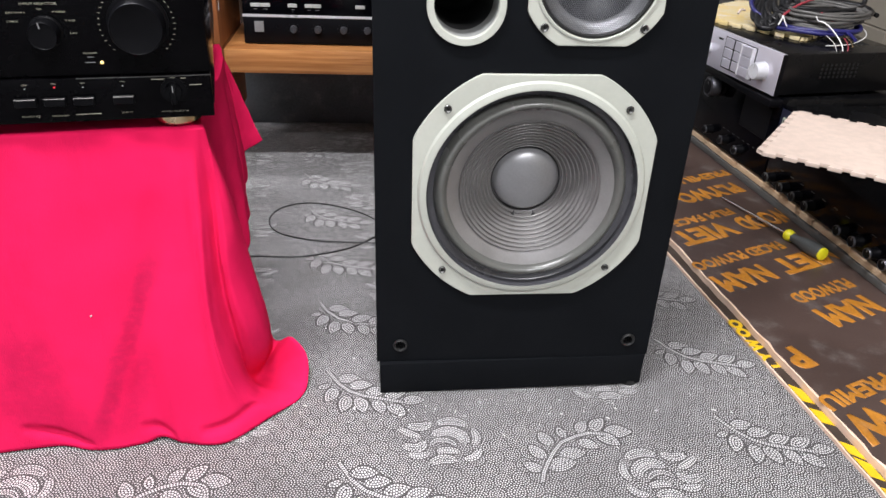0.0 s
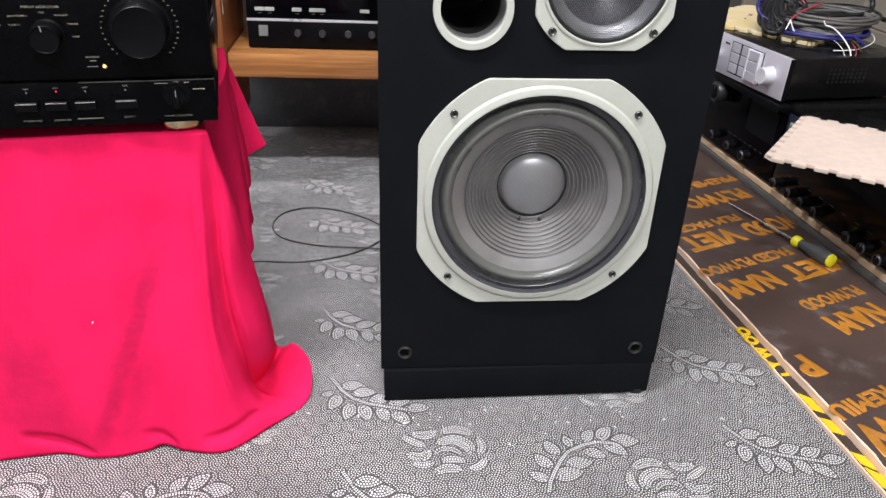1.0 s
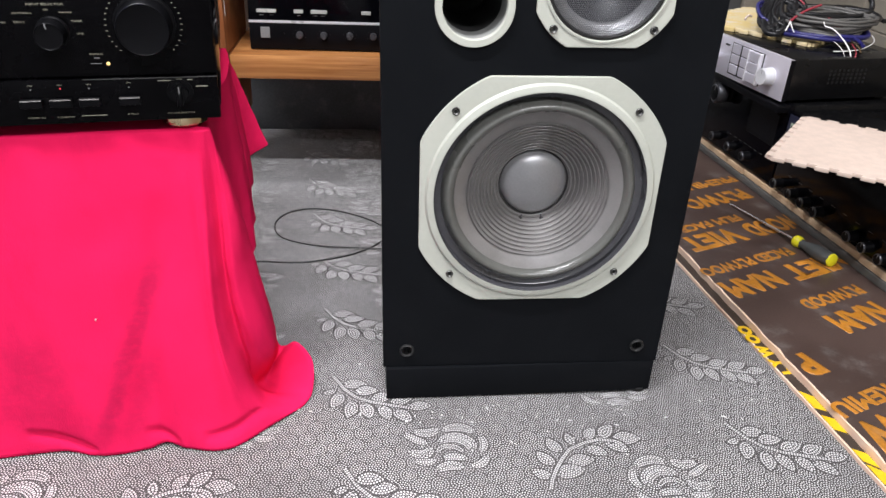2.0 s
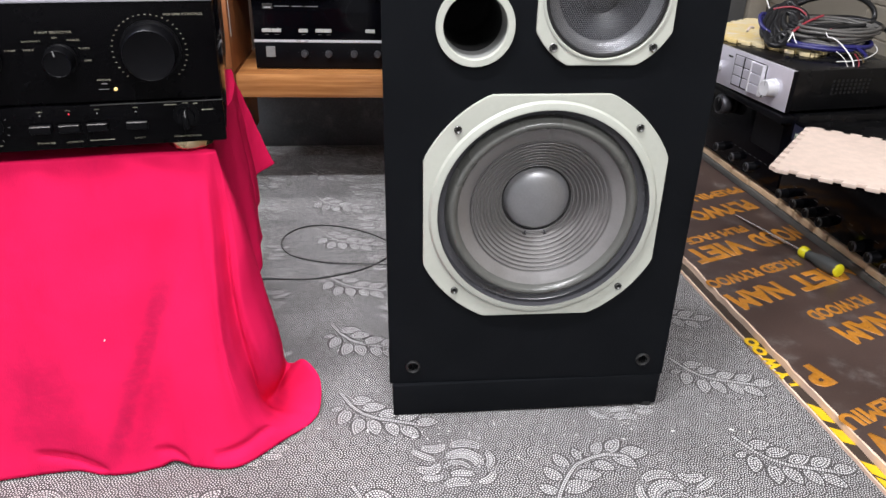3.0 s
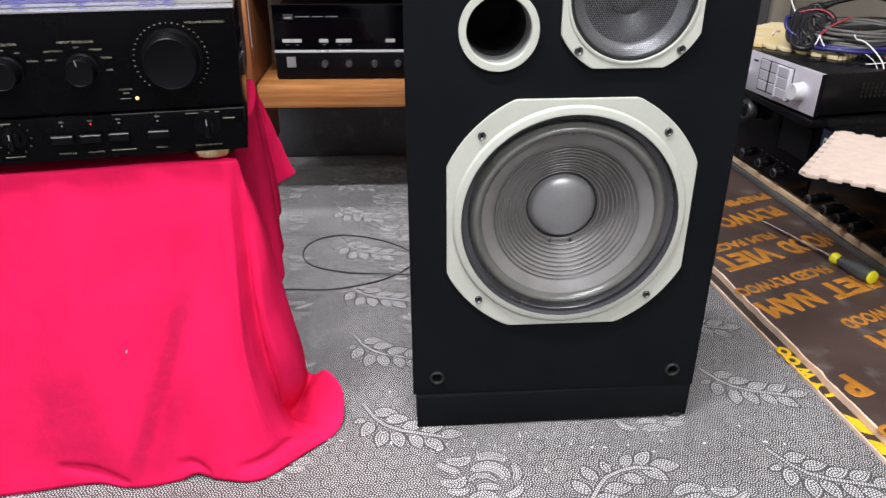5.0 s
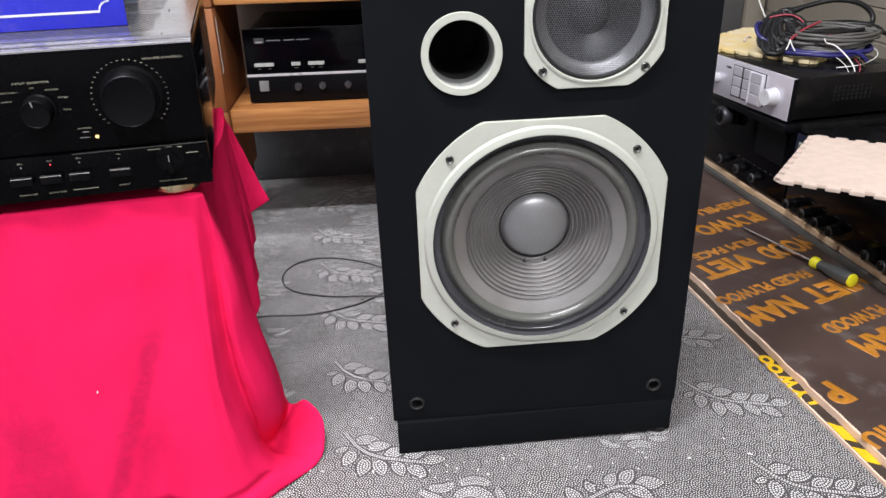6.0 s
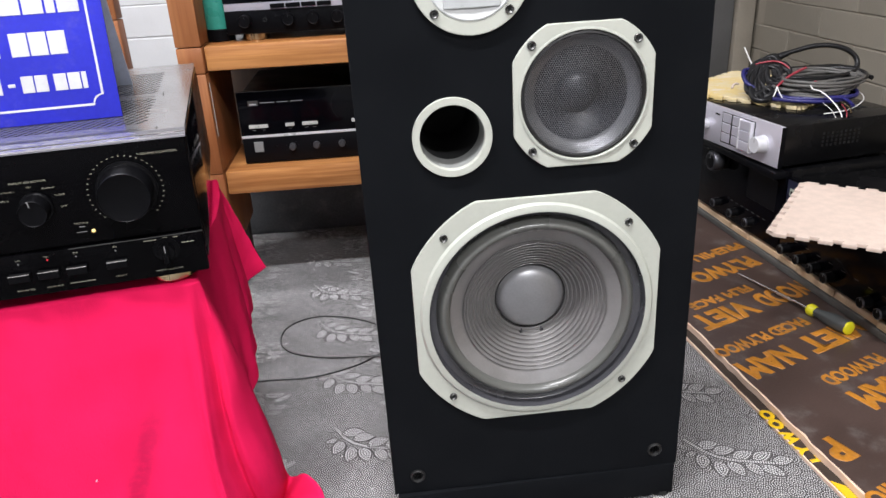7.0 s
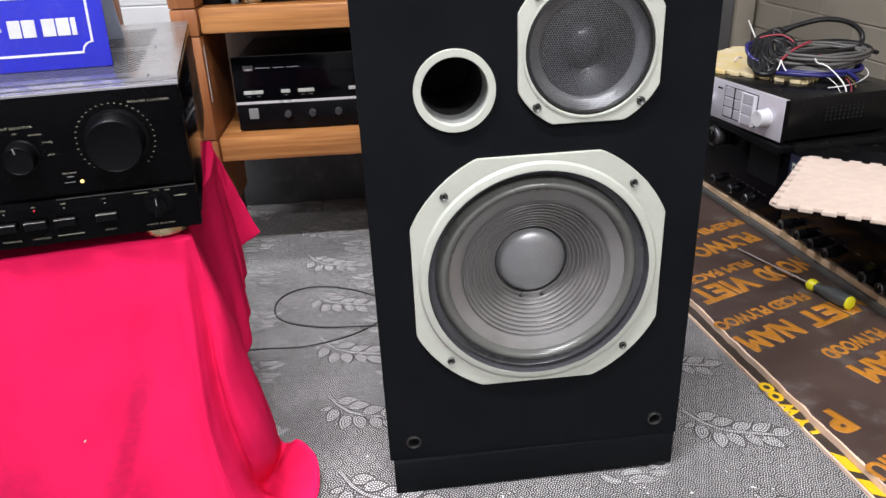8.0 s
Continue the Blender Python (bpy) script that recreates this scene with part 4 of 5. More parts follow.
part("groove", box(0.192, 0.1932, 0.0205, 0.036, 0.1629, 0.1632), "steel_dark", amp)
part("groove", box(0.188, 0.1890, 0.209, 0.227, 0.1629, 0.1632), "steel_dark", amp)
for k in range(2):
    part("marking", box(0.150, 0.178, 0.213 + 0.007 * k, 0.2145 + 0.007 * k, 0.1629, 0.1632), "print_grey", amp)
for x in (-0.17, 0.181):
    for y in (0.028, 0.40):
        part("foot", lathe([(0, 0.0), (0.0215, 0.0), (0.0240, 0.0020), (0.0245, 0.0085), (0.0215, 0.0142), (0, 0.0142)], 40, "z"), "brass", amp, "round metal foot", pose(x, y, 0))


def dial(parent, x, z, r, h, y, mark=True, mat="black_plastic"):
    k = part("knob", lathe([(r * 1.16, 0.0), (r * 1.16, -0.003), (r * 1.05, -0.004), (r, -0.006), (r * 0.985, -h + 0.0015), (r * 0.95, -h), (r * 0.90, -h + 0.0006), (0, -h + 0.0012)], 56), mat, parent, "", pose(x, y, z))
    part("rim", lathe([(r * 0.985, -h + 0.0012), (r * 0.955, -h - 0.0003), (r * 0.935, -h + 0.0004)], 56), "black_paint", k, "turned rim")
    if mark:
        part("pointer", box(-0.0005, 0.0005, -h - 0.0004, -h + 0.0015, r * 0.55, r * 0.97), "print_grey", k, "", pose(0, 0, 0, 0, -8, 0))
    return k


def pointer_dial(parent, x, z, r, h, y):
    k = part("knob", lathe([(r * 1.5, 0.0), (r * 1.5, -0.001), (r, -0.0015), (r * 0.95, -h * 0.7), (0, -h * 0.7)], 32), "black_plastic", parent, "", pose(x, y, z))
    part("grip", box(-r * 0.32, r * 0.32, -h, -h * 0.3, -r * 1.25, r * 1.2, 0.0012), "black_plastic", k)
    part("pointer", box(-0.0005, 0.0005, -h - 0.0003, -h + 0.001, r * 0.2, r * 1.0), "print_grey", k)
    return k


dial(amp, 0.1565, 0.1107, 0.0252, 0.030, -0.0006, False)
dial(amp, 0.0714, 0.1038, 0.0132, 0.022, -0.0006)
dial(amp, 0.0030, 0.1038, 0.0132, 0.022, -0.0006)
for x in (-0.005, -0.075):
    pointer_dial(amp, x, 0.0395, 0.0075, 0.014, -0.0046)
    for a in range(-150, 151, 30):
        if a:
            part("tick", box(-0.00025, 0.00025, -0.0049, -0.0044, 0.0150, 0.0170), "print_grey", amp, "", pose(x, 0, 0.0385) @ pose(0, 0, 0, 0, a, 0))
pointer_dial(amp, 0.1815, 0.0420, 0.0088, 0.015, -0.0046)
for i in range(31):
    a = radians(225 - 270 * i / 30)
    part("volume_mark", box(-0.0009, 0.0009, -0.0008, -0.0004, -0.0003, 0.0003), "print_gold", amp, "", pose(0.1552 + 0.0355 * math.cos(a), 0, 0.1098 + 0.0355 * math.sin(a)))
for x0, x1 in ((0.0295, 0.0505), (0.0565, 0.0775), (0.0835, 0.1040), (0.1213, 0.1425)):
    b = part("push_button", box(x0 + 0.001, x1, -0.0125, -0.0045, 0.0315, 0.0395, 0.0008), "black_plastic", amp, "", smooth=0)
    # The glint on each button's top edge is a bright strip.
    part("edge_strip", box(x0 + 0.0014, x1 - 0.0004, -0.0128, -0.0100, 0.0388, 0.0400), "steel", b, "highlight on the button's top edge, put in as a strip")
for x in (0.0412, 0.0949, 0.1325):
    part("indicator", lathe([(0, -0.0006), (0.0008, -0.0003), (0.0008, 0.0)], 10), "print_grey", amp, "", pose(x, -0.0045, 0.0485))
part("indicator", lathe([(0, -0.0008), (0.0007, -0.0005), (0.0009, 0.0)], 12), "led_red", amp, "lit red indicator", pose(0.0682, -0.0045, 0.0490))
part("indicator", lathe([(0, -0.0026), (0.0013, -0.0021), (0.0018, -0.0008), (0.0018, 0.0)], 18), "led_yellow", amp, "small yellow-white muting lamp", pose(0.1165, -0.0005, 0.0720))
part("marking", bar(0.1068, 0.0778, 0.0055, 0.0008, -0.0006), "print_grey", amp)
part("marking", bar(0.1055, 0.0722, 0.010, 0.0005, -0.0006), "print_grey", amp)
# Highlight on the lower panel's upper edge, modelled as a steel strip.
part("highlight_line", box(0.090, AW, -0.0050, -0.0035, 0.0568, 0.0576), "steel_dark", amp, "highlight along the panel edge, put in as a thin strip")
for words, x, z, h, y in (("VOLUME CONTROL", 0.1915, 0.1452, 0.0028, -0.0006), ("INPUT SELECTOR", 0.0689, 0.1302, 0.0028, -0.0006), ("REC SELECTOR", 0.0027, 0.1300, 0.0028, -0.0006), ("OFF", 0.0023, 0.1245, 0.0021, -0.0006), ("CD", 0.0155, 0.1218, 0.0021, -0.0006),
                          ("SOURCE", -0.0163, 0.1214, 0.0021, -0.0006), ("TUNER", 0.0273, 0.1136, 0.0021, -0.0006), ("CD", 0.0689, 0.1250, 0.0021, -0.0006), ("PHONO", 0.0858, 0.1223, 0.0021, -0.0006), ("TUNER", 0.0944, 0.1141, 0.0021, -0.0006),
                          ("LINE", 0.0956, 0.1020, 0.0021, -0.0006), ("DAT/TAPE 1", 0.0477, 0.1220, 0.0021, -0.0006), ("TAPE 2", 0.0435, 0.1137, 0.0021, -0.0006), ("MUTING", 0.1068, 0.0818, 0.0022, -0.0006), ("ON", 0.0412, 0.0526, 0.0020, -0.0046), ("ON", 0.0679, 0.0528, 0.0020, -0.0046),
                          ("ON", 0.0949, 0.0528, 0.0020, -0.0046), ("ON", 0.1325, 0.0532, 0.0020, -0.0046), ("LOUDNESS", 0.0688, 0.0198, 0.0021, -0.0046), ("DIRECT", 0.1328, 0.0204, 0.0021, -0.0046), ("PHONO EQ", 0.0416, 0.0200, 0.0021, -0.0046), ("PHONO SELECTOR", 0.1805, 0.0196, 0.0021, -0.0046)):
    part("lettering", lettering(words, 0.78 * h / CAP, 0.0, 1.42, 0.00008), "print_gold", amp, "small gold lettering", pose(x, y - 0.0001, z - 0.45 * h) @ UP)
for x, z, w in ((0.0955, 0.0202, 0.024), (0.1673, 0.0542, 0.013), (0.2038, 0.0473, 0.012), (0.1820, 0.0552, 0.005), (0.1925, 0.0545, 0.005), (-0.0095, 0.0539, 0.010), (-0.0078, 0.0196, 0.018)):
    part("marking", bar(x, z, w, 0.0008, -0.0046), "print_gold", amp)

# ------------------------------------------------------------------ shop sign standing on the amplifier
SIGN = pose(-0.1715, 0.8710, 0.5577, 0, 0, 9.5)  # its lower right corner
sign = thing("shop_sign", SIGN, "blue tent-shaped shop sign with white border standing on the amplifier", "sign")
LEAN_BACK = pose(0, 0, 0, -10)
SWD, SHT = 0.40, 0.30
front = part("front_board", box(-SWD, 0, 0, 0.004, 0, SHT, 0.0006), "sign_blue", sign, "glossy blue front board", LEAN_BACK)
part("rear_board", box(-SWD, 0, -0.003, 0.0, 0, 0.272, 0.0006), "sign_back", sign, "pale grey-blue rear board", pose(-0.013, 0.214, -0.0005, 30))
I, B = 0.0145, 0.0024
nt = 0.011
def border(off):
    a, b, c, d = -SWD + I + off, -I - off, I + off, SHT - I - off
    q = []
    for cx, cz, a0 in ((b, c, 180), (b, d, 270), (a, d, 0), (a, c, 90)):
        for k in range(7):
            t = radians(a0 - 15 * k)
            q.append((cx + (nt - off * 0.6) * math.cos(t), cz + (nt - off * 0.6) * math.sin(t)))
    return q
part("border", plate([border(0.0), border(B)], 0.0005), "print_white", front, "white border line with notched corners", pose(0, -0.0003, 0) @ UP)
def sign_bar(x, z, w, h):
    part("lettering_bar", box(x, x + w, -0.0006, 0.0002, z, z + h, 0.0002, 1), "print_white", front, "white bar of lettering")
x = -0.0270
for w in (0.005, 0.0125, 0.0125, 0.0, 0.0125, 0.012, 0.0, 0.007, 0.0, 0.012, 0.0125, 0.0125, 0.012, 0.0, 0.012, 0.012, 0.012):
    x -= w + 0.0014
    if w:
        sign_bar(x, 0.0335 if w != 0.007 else 0.0405, w, 0.0175 if w != 0.007 else 0.0035)
    else:
        x -= 0.0035
x = -0.0400
for w in (0.0172, 0.0172, 0.0172, 0.0, 0.0165, 0.0172, 0.0172, 0.0, 0.0172, 0.0172, 0.0172):
    x -= w + 0.0016
    if w:
        sign_bar(x, 0.071, w, 0.0240)
    else:
        x -= 0.008
x = -0.0200
for w in (0.021, 0.009, 0.020, 0.021, 0.022, 0.0, 0.021, 0.021, 0.021):
    x -= w + 0.0024
    if w:
        sign_bar(x, 0.113, w, 0.052)
    else:
        x -= 0.012

# ------------------------------------------------------------------ wooden rack behind the table
RF = 1.558  # front of the shelves
rack = thing("wooden_rack", pose(0, 0, 0), "orange-brown wooden equipment rack with thick shelves", "rack", "wooden racks")
RX0, RX1 = -0.2225, 0.42
for z0, z1 in ((0.2325, 0.2825), (0.4925, 0.5405), (0.86, 0.915)):
    part("shelf", box(RX0, RX1, RF, RF + 0.40, z0, z1, 0.003), "rack_wood", rack, "thick varnished shelf")
for x0, x1 in ((-0.2740, -0.2245), (0.422, 0.470)):
    for z0, z1 in ((0.10, 0.2815), (0.2835, 0.4885), (0.4905, 0.5405), (0.5425, 0.8585), (0.8605, 0.915)):
        part("side_block", box(x0, x1, RF - 0.012, RF + 0.25, z0, z1, 0.002), "rack_post", rack, "varnished side post section")
part("edge_strip", box(-0.2238, -0.2225, RF + 0.001, RF + 0.0025, 0.360, 0.470), "print_pale", rack, "thin white edge strip on the post")
# Added panel: hides the lit bricks so the bay reads as shaded.
part("shade_panel", box(RX0 - 0.075, RX1, RF + 0.401, RF + 0.409, 0.2265, 0.5400), "dark_wood", rack, "added dark back panel in place of the bay's shade")
for x in (-0.25, 0.44):
    for y in (RF + 0.02, RF + 0.22):
        part("leg", box(x - 0.017, x + 0.017, y - 0.017, y + 0.017, 0.0, 0.10, 0.002), "dark_wood", rack, "dark stained leg")
rack2 = thing("wooden_rack", pose(0, 0, 0), "second orange-brown wooden rack by the white brick wall", "rack", "wooden racks")
for x0, x1 in ((-0.516, -0.484), (-1.10, -1.068)):
    for z0, z1 in ((0.0, 0.40), (0.402, 0.570), (0.572, 0.95)):
        part("side_block", box(x0, x1, 1.90, 1.945, z0, z1, 0.002), "rack_post", rack2, "varnished side post section")
for z0, z1 in ((0.15, 0.20), (0.80, 0.85)):
    part("shelf", box(-1.066, -0.518, 1.90, 2.11, z0, z1, 0.003), "rack_wood", rack2, "thick varnished shelf")
# black cabinet standing under the rack
case = thing("black_case", pose(0, 0, 0), "low dusty black case standing under the rack", "case")
part("body", box(-0.36, 0.40, 1.905, 2.10, 0.0006, 0.150, 0.006), "dusty_black", case)
part("lid", box(-0.362, 0.402, 1.901, 2.102, 0.1505, 0.215, 0.006), "dusty_black", case)
r = random.Random(11)
crumbs = bmesh.new()
for i in range(220):
    x, y = (r.uniform(-0.3, 0.68), r.uniform(0.45, 1.70)) if i % 2 else (r.gauss(0.28, 0.18), 0.775 - abs(r.gauss(0, 0.035)))
    s = r.uniform(0.0003, 0.0011) if i % 9 else r.uniform(0.001, 0.0017)
    q = bmesh.ops.create_icosphere(crumbs, subdivisions=1, radius=s)
    bmesh.ops.transform(crumbs, matrix=pose(x, y, 0.0012, r.uniform(0, 90), 0, r.uniform(0, 180)) @ Matrix.Diagonal((r.uniform(1, 3), 1, 0.5, 1)), verts=q["verts"])
flecks = part("crumbs", crumbs, "wire_white", None)
tagged(flecks, "pale crumbs and lint scattered on the carpet", "crumbs", kind="stuff")


def round_foot(parent, x, y, z0, z1, rad, mat, label=""):
    part("foot", lathe([(0, z0), (rad * 0.9, z0), (rad, z0 + 0.002), (rad, z1), (0, z1)], 28, "z"), mat, parent, label, pose(x, y, 0))


# black receiver on the lower shelf
deck = thing("stereo_receiver", pose(-0.1845, 1.605, 0.2825), "black stereo receiver with white keys on the lower shelf", "receiver")
DW = 0.43
part("body", box(0.003, DW - 0.003, 0.014, 0.33, 0.004, 0.146, 0.002), "black_paint", deck)
part("upper_front", box(0, DW, 0, 0.014, 0.0625, 0.1555, 0.0012), "black_gloss", deck, "glossy black upper front")
part("lower_front", box(0, DW, -0.002, 0.014, 0.003, 0.0575, 0.0012), "black_paint", deck, "black lower front")
part("silver_line", box(-0.0005, DW, -0.003, 0.010, 0.0575, 0.0625, 0.0006), "silver_button", deck, "silver trim line")
# Thin pale strip painting the highlight on the receiver's top edge.
part("top_highlight", box(0.0, DW, -0.0008, 0.003, 0.1552, 0.1562), "print_dim", deck, "highlight along the top edge, put in as a strip")
part("badge", box(0.022, 0.043, -0.0012, 0.0002, 0.1255, 0.1365, 0.0004, 1), "steel_dark", deck, "small framed badge")
part("badge_mark", bar(0.0325, 0.1290, 0.014, 0.0022, -0.0013), "print_white", deck)
for x, w in ((0.062, 0.030), (0.094, 0.022), (0.1235, 0.026)):
    part("marking", bar(x, 0.1312, w, 0.0016, -0.0002), "print_grey", deck)
for x, w in ((0.0275, 0.0195), (0.048, 0.0195), (0.104, 0.019), (0.138, 0.0165), (0.155, 0.0165), (0.245, 0.02)):
    part("key", box(x - w / 2, x + w / 2, -0.004, 0.001, 0.0785, 0.0855, 0.0006, 1), "print_pale", deck, "small pale key")
for x in (0.0275, 0.048, 0.104, 0.138, 0.155):
    part("marking", bar(x, 0.0735, 0.008, 0.0010, -0.0002), "print_grey", deck)
part("power_key", box(0.0235, 0.0425, -0.006, 0.0, 0.0270, 0.0490, 0.0006, 1), "print_grey", deck, "square silver power key")
part("jack", lathe([(0.0042, -0.0008), (0.0028, -0.0012), (0.0024, 0.0), (0.0022, 0.010), (0, 0.010)], 18), "black_plastic", deck, "", pose(0.0705, -0.002, 0.0365))
for x in (0.1045, 0.1555, 0.21, 0.26):
    k = part("knob", lathe([(0.0075, 0.0), (0.0072, -0.009), (0.006, -0.0105), (0, -0.0105)], 28), "knob_grey", deck, "", pose(x, -0.002, 0.0345))
    part("grip", box(-0.0018, 0.0018, -0.0125, -0.008, -0.0070, 0.0085, 0.0006, 1), "knob_grey", k)
    for a in range(-120, 121, 40):
        part("tick", box(-0.0016, 0.0016, -0.0004, 0.0001, -0.0002, 0.0002), "print_dim", deck, "", pose(x + 0.013 * math.sin(radians(a)), -0.002, 0.0345 + 0.011 * math.cos(radians(a))))
for i in range(12):
    a = radians(130 + 9 * i)
    part("volume_mark", box(-0.0008, 0.0008, -0.0004, 0.0001, -0.0005, 0.0005), "print_dim", deck, "", pose(0.2290 + 0.034 * math.cos(a), 0, 0.1170 + 0.034 * math.sin(a)))
for x in (0.04, DW - 0.04):
    round_foot(deck, x, 0.05, 0.0, 0.004, 0.014, "rubber")

# silver-topped amplifier on the upper shelf
pre = thing("stereo_amplifier", pose(-0.1800, 1.600, 0.5405), "silver and black amplifier with round knobs on the shelf", "amplifier")
part("body", box(0.003, 0.427, 0.014, 0.30, 0.016, 0.115, 0.002), "black_paint", pre)
part("lower_front", box(0, 0.43, 0, 0.014, 0.014, 0.0590, 0.0012), "black_plastic", pre, "black lower front")
part("upper_front", box(0, 0.43, 0.002, 0.014, 0.0590, 0.118, 0.0012), "silver", pre, "silver upper front")
part("dark_band", box(0, 0.43, 0.001, 0.004, 0.0740, 0.108), "black_gloss", pre)
for i in range(4):
    part("key", box(0.092 + 0.031 * i, 0.120 + 0.031 * i, -0.006, 0.002, 0.0620, 0.0700, 0.0008, 1), "black_plastic", pre)
for x in (0.0385, 0.1250, 0.1745, 0.2230, 0.272):
    k = part("knob", lathe([(0.0125, 0.0), (0.0122, -0.012), (0.0108, -0.0145), (0, -0.0145)], 36), "black_plastic", pre, "", pose(x, 0, 0.0395))
    part("pointer", box(-0.0004, 0.0004, -0.0149, -0.013, 0.005, 0.0100), "print_dim", k)
    part("rim", lathe([(0.0120, -0.0128), (0.0109, -0.0149), (0.0098, -0.0145)], 36), "black_paint", k, "turned rim")
part("jack", lathe([(0.0045, -0.0006), (0.003, -0.0008), (0.0026, 0.008), (0, 0.008)], 18), "cavity", pre, "", pose(0.078, 0, 0.0400))
for x in (0.052, 0.37):
    for y in (0.035, 0.26):
        round_foot(pre, x, y, 0.0, 0.0145, 0.027, "brass", "round brass-coloured foot")

jar = thing("green_jar", pose(-0.2020, 1.645, 0.5405), "translucent green plastic jar with a black base", "jar")
part("base", lathe([(0, 0.0), (0.028, 0.0), (0.0295, 0.002), (0.0295, 0.023), (0.028, 0.025), (0, 0.025)], 40, "z"), "black_plastic", jar, "black base")
part("jar_body", lathe([(0.0265, 0.025), (0.0275, 0.03), (0.0262, 0.065), (0.0270, 0.10), (0.024, 0.115), (0.014, 0.125), (0.014, 0.14), (0, 0.14)], 40, "z"), "green", jar, "green plastic body")

# ------------------------------------------------------------------ stack of equipment on the planks
STACK = -85.0


def receiver(name, corner, z0, width, depth, height, label, turn):
    """A black receiver; corner: the front corner at the right end of its front."""
    m = pose(corner[0], corner[1], z0, 0, 0, turn) @ pose(-width, 0, 0)
    th = thing(name, m, label, "receiver", "black receivers on the planks")
    part("body", box(0.004, width - 0.004, 0.012, depth, 0.008, height, 0.002), "cover_black", th, "black steel body")
    part("front_panel", box(0, width, 0, 0.012, 0.007, height + 0.001, 0.0015), "black_gloss", th, "glossy black front")
    for x in (0.05, width - 0.05):
        for y in (0.04, depth - 0.05):
            part("foot", lathe([(0, 0), (0.016, 0), (0.018, 0.009), (0, 0.009)], 20, "z"), "rubber", th, "", pose(x, y, 0))
    return th


def small_knob(th, x, z, rad=0.0105, h=0.020, rim="knob_rim"):
    k = part("knob", lathe([(rad * 1.1, 0.0), (rad * 1.05, -0.002), (rad, -0.003), (rad * 0.96, -h + 0.001), (rad * 0.85, -h), (0, -h)], 28), "black_plastic", th, "", pose(x, 0, z))
    part("rim", lathe([(rad * 0.97, -h + 0.0035), (rad * 0.98, -h + 0.0010), (rad * 0.88, -h - 0.0004), (rad * 0.80, -h + 0.0002)], 28), rim, k, "worn metal rim")
    part("pointer", box(-0.0005, 0.0005, -h - 0.0003, -h + 0.001, rad * 0.3, rad * 0.9), "print_grey", k)


ra = receiver("stereo_receiver", (0.946, 1.424), 0.049, 0.43, 0.36, 0.184, "large black receiver with knobs under the silver amplifier", STACK)
for x in (0.187, 0.262, 0.328):
    small_knob(ra, x, 0.034)
small_knob(ra, 0.188, 0.142, 0.021, 0.036)
big = part("knob_sleeve", lathe([(0.0235, -0.012), (0.0240, -0.014), (0.0238, -0.032), (0.0225, -0.034), (0.0212, -0.033)], 40), "knob_rim", ra, "grey metal sleeve of the large knob", pose(0.188, 0, 0.142))
part("top_lip", box(0, 0.43, -0.030, 0.002, 0.168, 0.1845, 0.003), "black_paint", ra, "protruding black top lip")
part("window", box(0.295, 0.405, -0.0008, 0.001, 0.085, 0.155, 0.0004, 1), "black_paint", ra, "dark dial window")
for i in range(7):
    part("marking", bar(0.24 + 0.022 * i, 0.056, 0.010, 0.0012, -0.0002), "print_dim", ra)
rb = receiver("stereo_receiver", (0.977, 0.990), 0.049, 0.43, 0.36, 0.174, "black receiver with a navy front and a foam mat on top", STACK - 1)
part("navy_strip", box(0.002, 0.10, -0.0010, 0.001, 0.105, 0.170, 0.0004, 1), "navy", rb, "dark navy corner of the front")
part("sticker", box(0.012, 0.026, -0.0016, 0.0, 0.138, 0.154, 0.0003, 1), "sticker_green", rb, "small pale sticker")
part("sticker_mark", box(0.015, 0.022, -0.0020, 0.0, 0.142, 0.149), "cavity", rb)
part("rocker_key", box(0.010, 0.050, -0.010, 0.0, 0.088, 0.104, 0.001, 1), "navy", rb)
for x in (0.030, 0.085, 0.130, 0.175, 0.280, 0.324, 0.368, 0.408):
    small_knob(rb, x, 0.025, rim="print_dim" if x < 0.2 else "knob_rim")
for i in range(10):
    part("marking", bar(0.055 + 0.037 * i, 0.050, 0.012, 0.0012, -0.0002), "print_dim", rb)

SIL = pose(0.9285, 1.430, 0.2335, 0, 0, -80.2) @ pose(-0.42, 0, 0)
sil = thing("silver_amplifier", SIL, "silver-fronted amplifier with black cover on a black receiver", "amplifier")
part("cover", box(0.003, 0.417, 0.006, 0.31, 0.007, 0.0925, 0.0025), "cover_black", sil, "black steel cover")
part("front_panel", box(0, 0.42, -0.004, 0.006, 0.006, 0.0935, 0.0012), "silver", sil, "brushed silver front")
part("front_edge", box(0.4175, 0.4202, -0.0035, 0.0075, 0.0065, 0.093), "black_paint", sil)
k = part("knob", lathe([(0.0200, 0.0), (0.0198, -0.003), (0.0185, -0.004), (0.0175, -0.021), (0.0160, -0.023), (0, -0.0225)], 48), "silver_knob", sil, "large silver volume knob", pose(0.368, -0.004, 0.046))
part("pointer", box(-0.0006, 0.0006, -0.0232, -0.022, 0.006, 0.015), "print_grey", k)
part("key_recess", box(0.222, 0.338, -0.0046, -0.0035, 0.016, 0.086), "black_plastic", sil)
for i in range(3):
    for j in range(3):
        part("key", box(0.224 + 0.036 * i, 0.255 + 0.036 * i + 0.006 * (i == 2), -0.0056 - 0.0075 * (i == 2), -0.004, 0.0185 + 0.0226 * j, 0.0392 + 0.0226 * j, 0.0010, 1), "silver", sil, "flat silver key")
for x in (0.2945, 0.3335):
    part("key_edge", box(x - 0.0018, x + 0.0018, -0.0145, -0.0040, 0.0175, 0.0850, 0.0006, 1), "silver_button", sil, "bright upright edge beside the keys")
